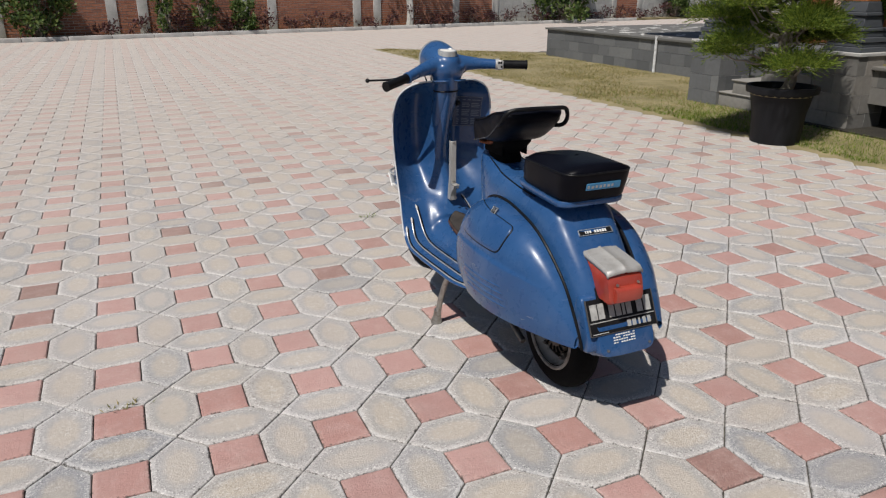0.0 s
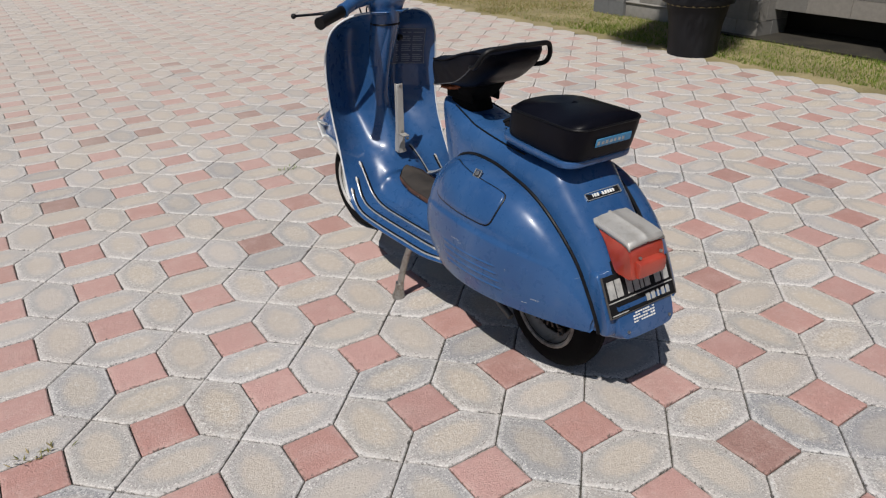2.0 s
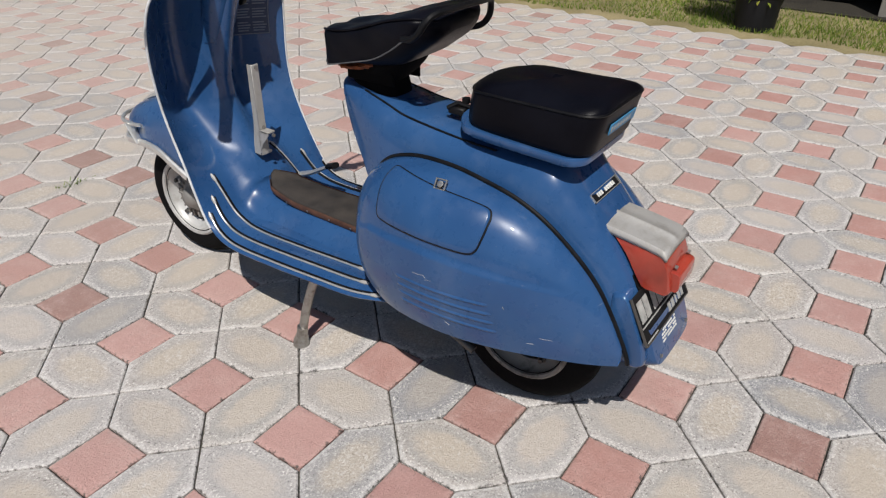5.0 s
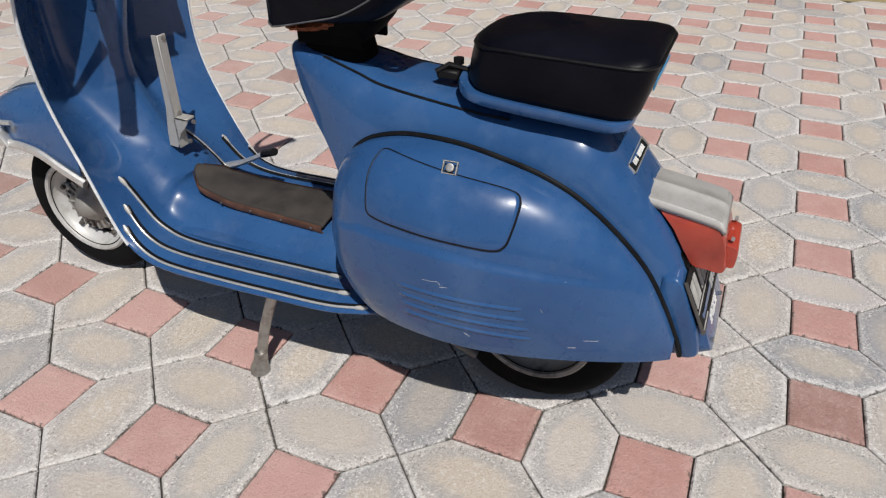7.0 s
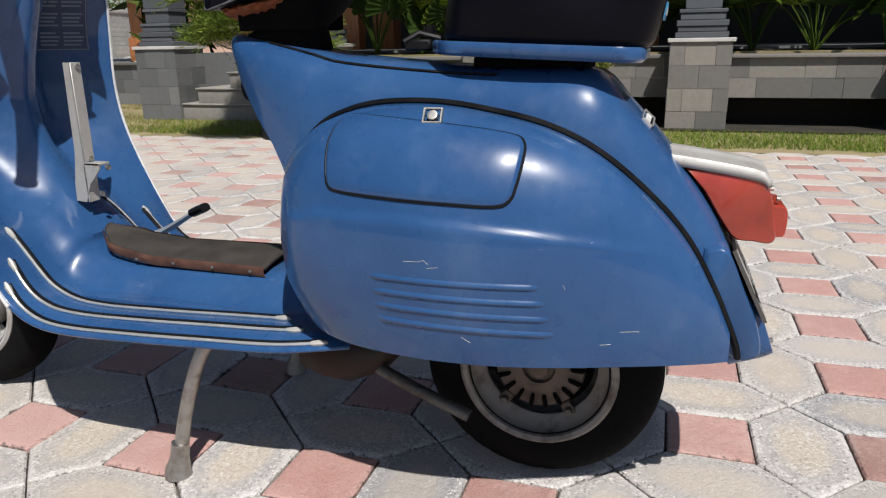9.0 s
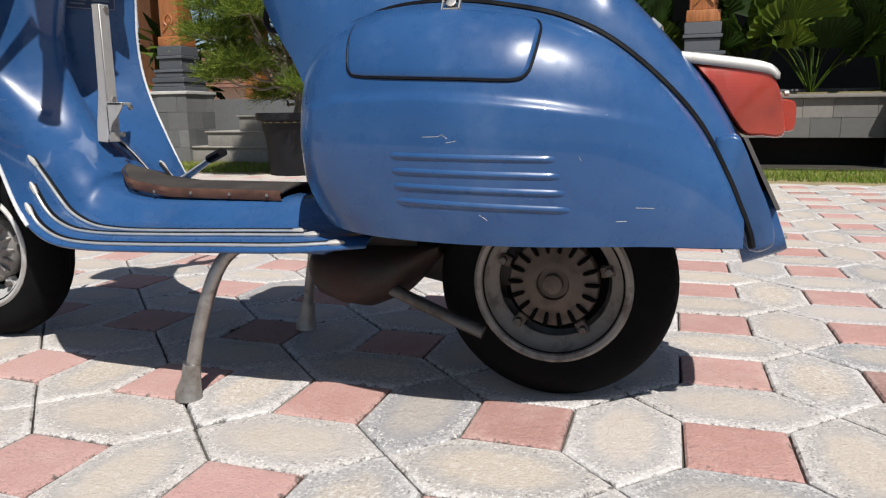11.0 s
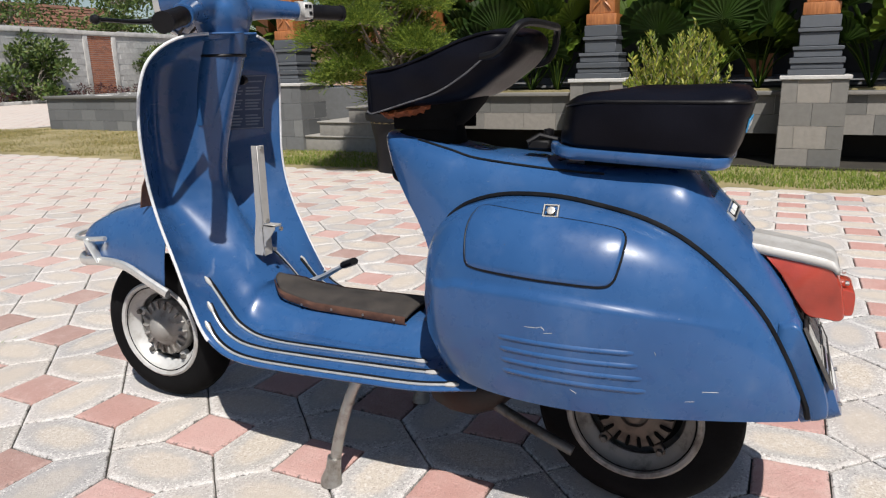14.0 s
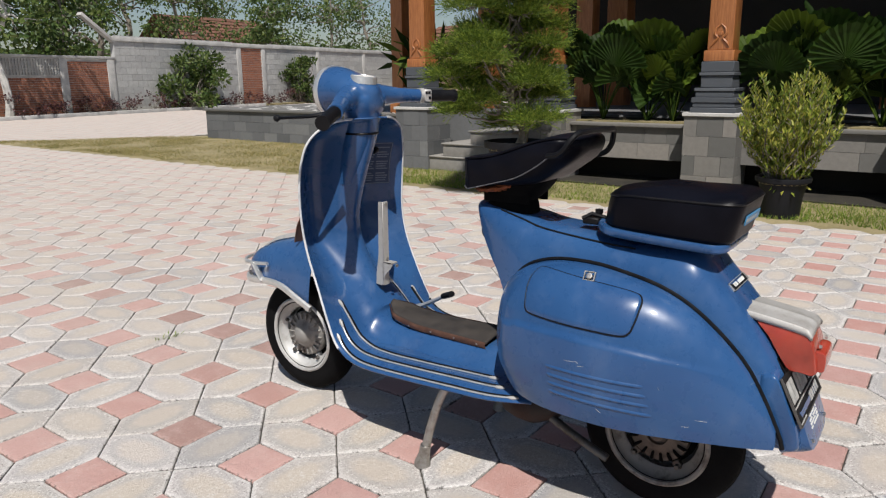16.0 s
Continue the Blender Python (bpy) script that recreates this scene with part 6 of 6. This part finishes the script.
def feathery_tree(at, seed=5):
    """A juniper-like bush: twisted trunk, layered pads of thread-like sprays."""
    rnd = np.random.RandomState(seed)
    th = empty("bonsai_tree", at, "feathery green bonsai juniper growing in a black pot", "tree")
    wood, c = [], Cloud()
    trunk = spline([(0, 0, -0.04), (0.03, -0.05, 0.15), (-0.04, 0.03, 0.35), (0.02, 0.05, 0.6), (-0.02, 0.0, 0.9), (0, 0.05, 1.5)], 24)
    wood.append(tube_data(trunk, [0.05, 0.04, 0.03, 0.02, 0.01], 9))
    for k in range(36):
        # flattened pads set round the trunk in tiers, with gaps between
        z = 0.22 + 1.42 * k / 35 + rnd.uniform(-0.06, 0.06)
        a = k * 2.4 + rnd.uniform(-0.4, 0.4)
        reach = np.interp(z, [0.2, 0.35, 0.7, 1.0, 1.45, 1.7], [0.44, 0.56, 0.54, 0.48, 0.36, 0.12]) * rnd.uniform(0.45, 1.0)
        i = min(int(z / 1.6 * 20) + 2, 23)
        q = np.array((reach * np.cos(a) - 0.08, reach * np.sin(a) + 0.10, z))
        pts, d = limb(trunk[i], q, 0.014, 0.005, rnd)
        wood.append(d)
        size = np.array((1.0, 1.0, 0.42)) * rnd.uniform(0.15, 0.23) * np.interp(z, [0.2, 1.2, 1.7], [1.0, 1.0, 0.7])
        for _ in range(5):
            b = rnd.uniform(0, 6.28)
            wood.append(limb(q, q + size * np.array((np.cos(b), np.sin(b), 0.2)) * 0.8, 0.005, 0.002, rnd)[1])
        for m in range(430):
            v = rnd.normal(0, 1, 3)
            v /= np.linalg.norm(v)
            if v[2] < -0.35:
                v[2] *= -0.6
            s = q + v * size * rnd.rand() ** 0.45
            out = v * np.array((1, 1, 0.5)) + rnd.normal(0, 0.35, 3) + np.array((0, 0, 0.45))
            out /= np.linalg.norm(out)
            bend = rnd.normal(0, 0.12, 3) - np.array((0, 0, 0.10))
            for j in range(11):
                dd = out + rnd.normal(0, 0.34, 3)
                p = s + (out + bend * j * 0.12) * 0.0125 * j
                ln = rnd.uniform(0.018, 0.036)
                w = np.cross(dd, rnd.normal(0, 1, 3))
                w = w / (np.linalg.norm(w) + 1e-6) * 0.0034
                dd = dd / np.linalg.norm(dd)
                c.add([p - w, p + w, p + dd * ln], [(0, 1, 2)])
    part("trunk", mesh_of("trunk", *join(*wood), BARK), th)
    part("foliage", c.mesh("foliage", FERN), th)
    return th


def fan_leaf(r, seg=18, spread=5.0, droop=0.15, cup=0.25):
    """A round pleated leaf about its stalk's end, facing +z, opening to +x."""
    V, F = [(0, 0, 0)], []
    n = seg * 2
    for ring in (0.35, 0.7, 1.0):
        for k in range(n + 1):
            a = (k / n - 0.5) * spread
            rr = r * ring * (1.0 if ring < 1 else (1.0 if k % 2 else 0.965))
            pleat = (0.028 if k % 2 else -0.028) * r * ring
            V.append((rr * np.cos(a), rr * np.sin(a), pleat + cup * r * ring**2 * 0.6 - droop * r * ring**3))
    m = n + 1
    for k in range(n):
        F.append((0, 1 + k, 2 + k))
        for b in (1, 1 + m):
            F.append((b + k, b + m + k, b + m + k + 1, b + k + 1))
    return V, F


def fan_palm(at, seed, height=0.75, leaves=12, size=0.30):
    rnd = np.random.RandomState(seed)
    th = empty("fan_palm", at, "fan palm with round pleated dark green leaves", "palm", "fan palms in the troughs")
    for k in range(leaves):
        a, tilt = rnd.uniform(0, 6.28), rnd.uniform(0.15, 1.0)
        ln = height * rnd.uniform(0.45, 1.0)
        tip = np.array((np.cos(a) * np.sin(tilt) * ln * 0.8, np.sin(a) * np.sin(tilt) * ln * 0.9, np.cos(tilt * 0.8) * ln))
        st = spline([(0, 0, 0), tip * 0.5 + np.array((0, 0, 0.06)), tip], 8)
        part("stalk", mesh_of("stalk", *tube_data(st, [0.008, 0.005], 5), PALM), th)
        me = mesh_of("leaf", *fan_leaf(size * rnd.uniform(0.75, 1.15), 16, rnd.uniform(2.7, 4.2), 0.25, 0.5), PALM, False)
        x = Vector((np.cos(a) * 0.7, np.sin(a) * 0.7, rnd.uniform(0.7, 1.8))).normalized()
        z = Vector((-np.cos(a) + rnd.normal(0, 0.3), -np.sin(a) + rnd.normal(0, 0.3), 0.5)).normalized()
        y = z.cross(x).normalized()
        z = x.cross(y)
        part("leaf", me, th, "", Matrix.Translation(tip) @ Matrix((x, y, z)).transposed().to_4x4())
    return th


def tall_tree(at, h, r, seed, mat=LEAF, trunk=BARK, label="leafy tree behind the boundary wall", leaves=2000, size=0.22, base=0.35, lean=0.05):
    rnd = np.random.RandomState(seed)
    th = empty("tree", at, label, "tree")
    wood, c = [], Cloud()
    top = np.array((rnd.normal(0, lean) * h, rnd.normal(0, lean) * h, h * 0.85))
    pts, d = limb((0, 0, -0.05), top, 0.022 * h, 0.006 * h, rnd, 0.03, 9)
    wood.append(d)
    for k in range(26):
        t = rnd.uniform(base, 1.0)
        p = np.array(pts[min(int(t * 8), 8)])
        a = rnd.uniform(0, 6.28)
        q = p + np.array((np.cos(a) * r, np.sin(a) * r, r * rnd.uniform(-0.1, 0.7))) * rnd.uniform(0.35, 1.0) * (1.2 - 0.6 * t)
        _, d = limb(p, q, 0.006 * h, 0.002 * h, rnd)
        wood.append(d)
        cr = r * rnd.uniform(0.18, 0.36)
        for i in range(leaves // 26):
            v = rnd.normal(0, 1, 3)
            v /= np.linalg.norm(v)
            s = q + v * cr * rnd.rand() ** 0.35 * np.array((1, 1, 0.7))
            c.add(*leaf_quad(s, v + rnd.normal(0, 0.6, 3) - np.array((0, 0, 0.3)), rnd.normal(0, 1, 3), size * rnd.uniform(0.6, 1.2), size * 0.28))
    part("trunk", mesh_of("trunk", *join(*wood), trunk), th)
    part("crown", c.mesh("crown", mat), th)
    return th


def upright_shrub(at, seed=8):
    """Many thin upright stems set with small leaves from foot to tip."""
    rnd = np.random.RandomState(seed)
    th = empty("potted_shrub", at, "lime green upright shrub growing in a black pot", "shrub")
    stems, c = [], Cloud()
    for k in range(105):
        a, r = rnd.uniform(0, 6.28), 0.38 * np.sqrt(rnd.rand())
        h = rnd.uniform(0.42, 0.84) * (1.0 - 0.18 * (r / 0.34) ** 2)
        p0 = np.array((0.25 * r * np.cos(a), 0.25 * r * np.sin(a), 0.0))
        p1 = np.array((r * np.cos(a), r * np.sin(a), h))
        pts, d = limb(p0, p1, 0.005, 0.0015, rnd, 0.05, 8)
        stems.append(d)
        line = spline(pts, 40)
        for i in range(5, 40):
            for _ in range(3):
                ang = rnd.uniform(0, 6.28)
                dd = np.array((np.cos(ang), np.sin(ang), rnd.uniform(0.8, 2.6)))
                c.add(*leaf_quad(line[i] + rnd.normal(0, 0.006, 3), dd, rnd.normal(0, 1, 3), rnd.uniform(0.03, 0.06), 0.0066))
    for k in range(24):
        a = rnd.uniform(0, 6.28)
        q = np.array((0.13 * np.cos(a), 0.13 * np.sin(a), 0.04 + rnd.uniform(-0.1, 0.05)))
        c.add(*leaf_quad(q, np.array((np.cos(a), np.sin(a), -0.6)), rnd.normal(0, 1, 3), 0.07, 0.012))
    part("stem", mesh_of("stem", *join(*stems), BARK), th)
    part("leaves", c.mesh("leaves", LIME), th)


# potted plants on the paving's edge
pot((4.12, 2.72, 0), 0.265, 0.47, "large black plastic pot holding the bonsai juniper")
feathery_tree((4.12, 2.72, 0.40))
pot((4.30, 0.62, 0), 0.175, 0.29, "small black plastic pot holding a lime green shrub")
upright_shrub((4.30, 0.62, 0.25))
for k, (y, s) in enumerate(((2.55, 1.0), (2.1, 1.05), (1.85, 0.9), (0.95, 1.0), (0.55, 1.1), (0.15, 0.9), (-0.65, 1.0), (-1.1, 1.1), (-1.6, 0.9), (-2.4, 1.0), (-3.0, 1.0))):
    fan_palm((5.55, y, 0.57), 20 + k, 0.74 * s, 15, 0.29 * s)
# along the wall
for k, (x, h, r, mt, lf) in enumerate(((-2.55, 1.5, 0.75, LEAF, 0.13), (0.35, 1.5, 0.30, LEAF, 0.12), (2.45, 0.8, 0.35, LEAF, 0.12), (14.4, 1.9, 1.15, LEAF, 0.17), (20.3, 1.7, 0.8, LEAF, 0.15), (1.4, 1.5, 0.32, LEAF, 0.12))):
    bush("wall_shrub", (x, wall_y(x) - 0.45, 0.05), h, r, mt, "green shrub against the boundary wall", seed=40 + k, leaf=lf, count=int(3000 * min(1.0, r)), clumps=26, group="shrubs along the wall")
for k, x in enumerate(np.arange(-1.0, 24.0, 0.8)):
    bush("purple_plant", (float(x), wall_y(x) - 0.40, 0.05), 0.30 + 0.12 * ((k * 7) % 3), 0.38, PURPLE, "low purple-leaved bedding plant along the wall", "bedding plant", 60 + k, 0.09, 160, BARK, 8, "purple bedding plants")
bush("garden_bed_plant", (6.95, 5.85, 0.50), 0.95, 0.42, PALM, "dark green spiky plant in the garden bed", "plant", 33, 0.42, 150, BARK, 14, "", 0.25, 0.10)
# limewashed trunks and trees
for k, x in enumerate((7.75,)):
    tall_tree((x, wall_y(x) - 0.35, 0.0), 5.5, 1.8, 80 + k, LEAF, WHITEBARK, "tree with a limewashed trunk in the planting strip", 1500, 0.2, 0.55, 0.01)
for k, (x, y, h, r) in enumerate(((7.0, 24.0, 6.0, 2.2), (9.5, 26.5, 6.5, 2.4), (11.8, 25.5, 5.2, 1.8), (14.0, 29.0, 8.0, 2.2), (17.0, 32.0, 8.5, 2.8), (20.5, 31.0, 7.0, 2.6), (24.5, 30.0, 5.6, 2.2), (28.0, 33.0, 7.5, 3.0), (32.5, 32.0, 7.0, 3.0), (37.0, 33.0, 7.5, 3.2), (22.0, 38.0, 9.5, 3.4), (30.0, 41.0, 9.0, 3.4))):
    tall_tree((x, y, 0.0), h, r, 100 + k)
tagged(new("backdrop", mesh_of("backdrop", *sheet([[(70 * np.cos(a), 70 * np.sin(a), z * (1 + 0.35 * noise.noise((a * 9, z, 0)) + 0.2 * noise.noise((a * 40, z, 1)))) for z in (-1.0, 4.0)] for a in np.linspace(-0.6, 2.6, 220)]), simple("far_trees", (0.025, 0.05, 0.016), (0.07, 0.11, 0.03), 0.8, (0.9, 1.0), 0.8, 0.5, fine=4.0))), "distant line of trees", "backdrop", kind="structure")


# house with a tiled roof behind the wall
house = empty("house", (26.5, 36.5, 0), "small house with an old red tiled roof", "house")
part("wall", mesh_of("wall", *box_data(-3.2, 3.2, -2.2, 2.2, -0.05, 2.8), PLASTER), house)
for s in (-1, 1):
    for r in range(10):
        y, z = s * (2.7 - r * 0.27), 2.6 + r * 0.2
        part("roof_course", mesh_of("roof_course", *box_data(-3.7, 3.7, -0.17, 0.17, -0.02, 0.02, 0.0, Matrix.Translation((0, y - s * 0.145, z + 0.085)) @ pose(0, 0, 0, -s * 30, 0, 0)), ROOFTILE, False), house)
copy_thing(house, pose(30.5, 19.5, -0.9, 0, 0, 80))

def weed_tuft(at, mat, label, seed, n=26, r=0.035, h=0.03):
    """A few short blades rooted in a joint of the paving."""
    rnd = np.random.RandomState(seed)
    c = Cloud()
    for k in range(n):
        a = rnd.uniform(0, 6.28)
        p = np.array((rnd.normal(0, r), rnd.normal(0, r * 0.35), 0.0))
        c.add(*leaf_quad(p, np.array((np.cos(a), np.sin(a), rnd.uniform(0.3, 1.4))), np.array((0, 0, 1.0)), h * rnd.uniform(0.5, 1.1), 0.0022))
    tuft = empty("weed_tuft", at, label, "weed")
    part("blades", c.mesh("blades", mat), tuft)


weed_tuft((-1.049, 0.530, 0.0), GRASS, "dry brown weeds in a joint of the paving", 3)
weed_tuft((0.276, 2.097, 0.0), GREENGRASS, "small green weed in a joint of the paving", 4)
grass_blades()
build_bricks()
lay_stones()
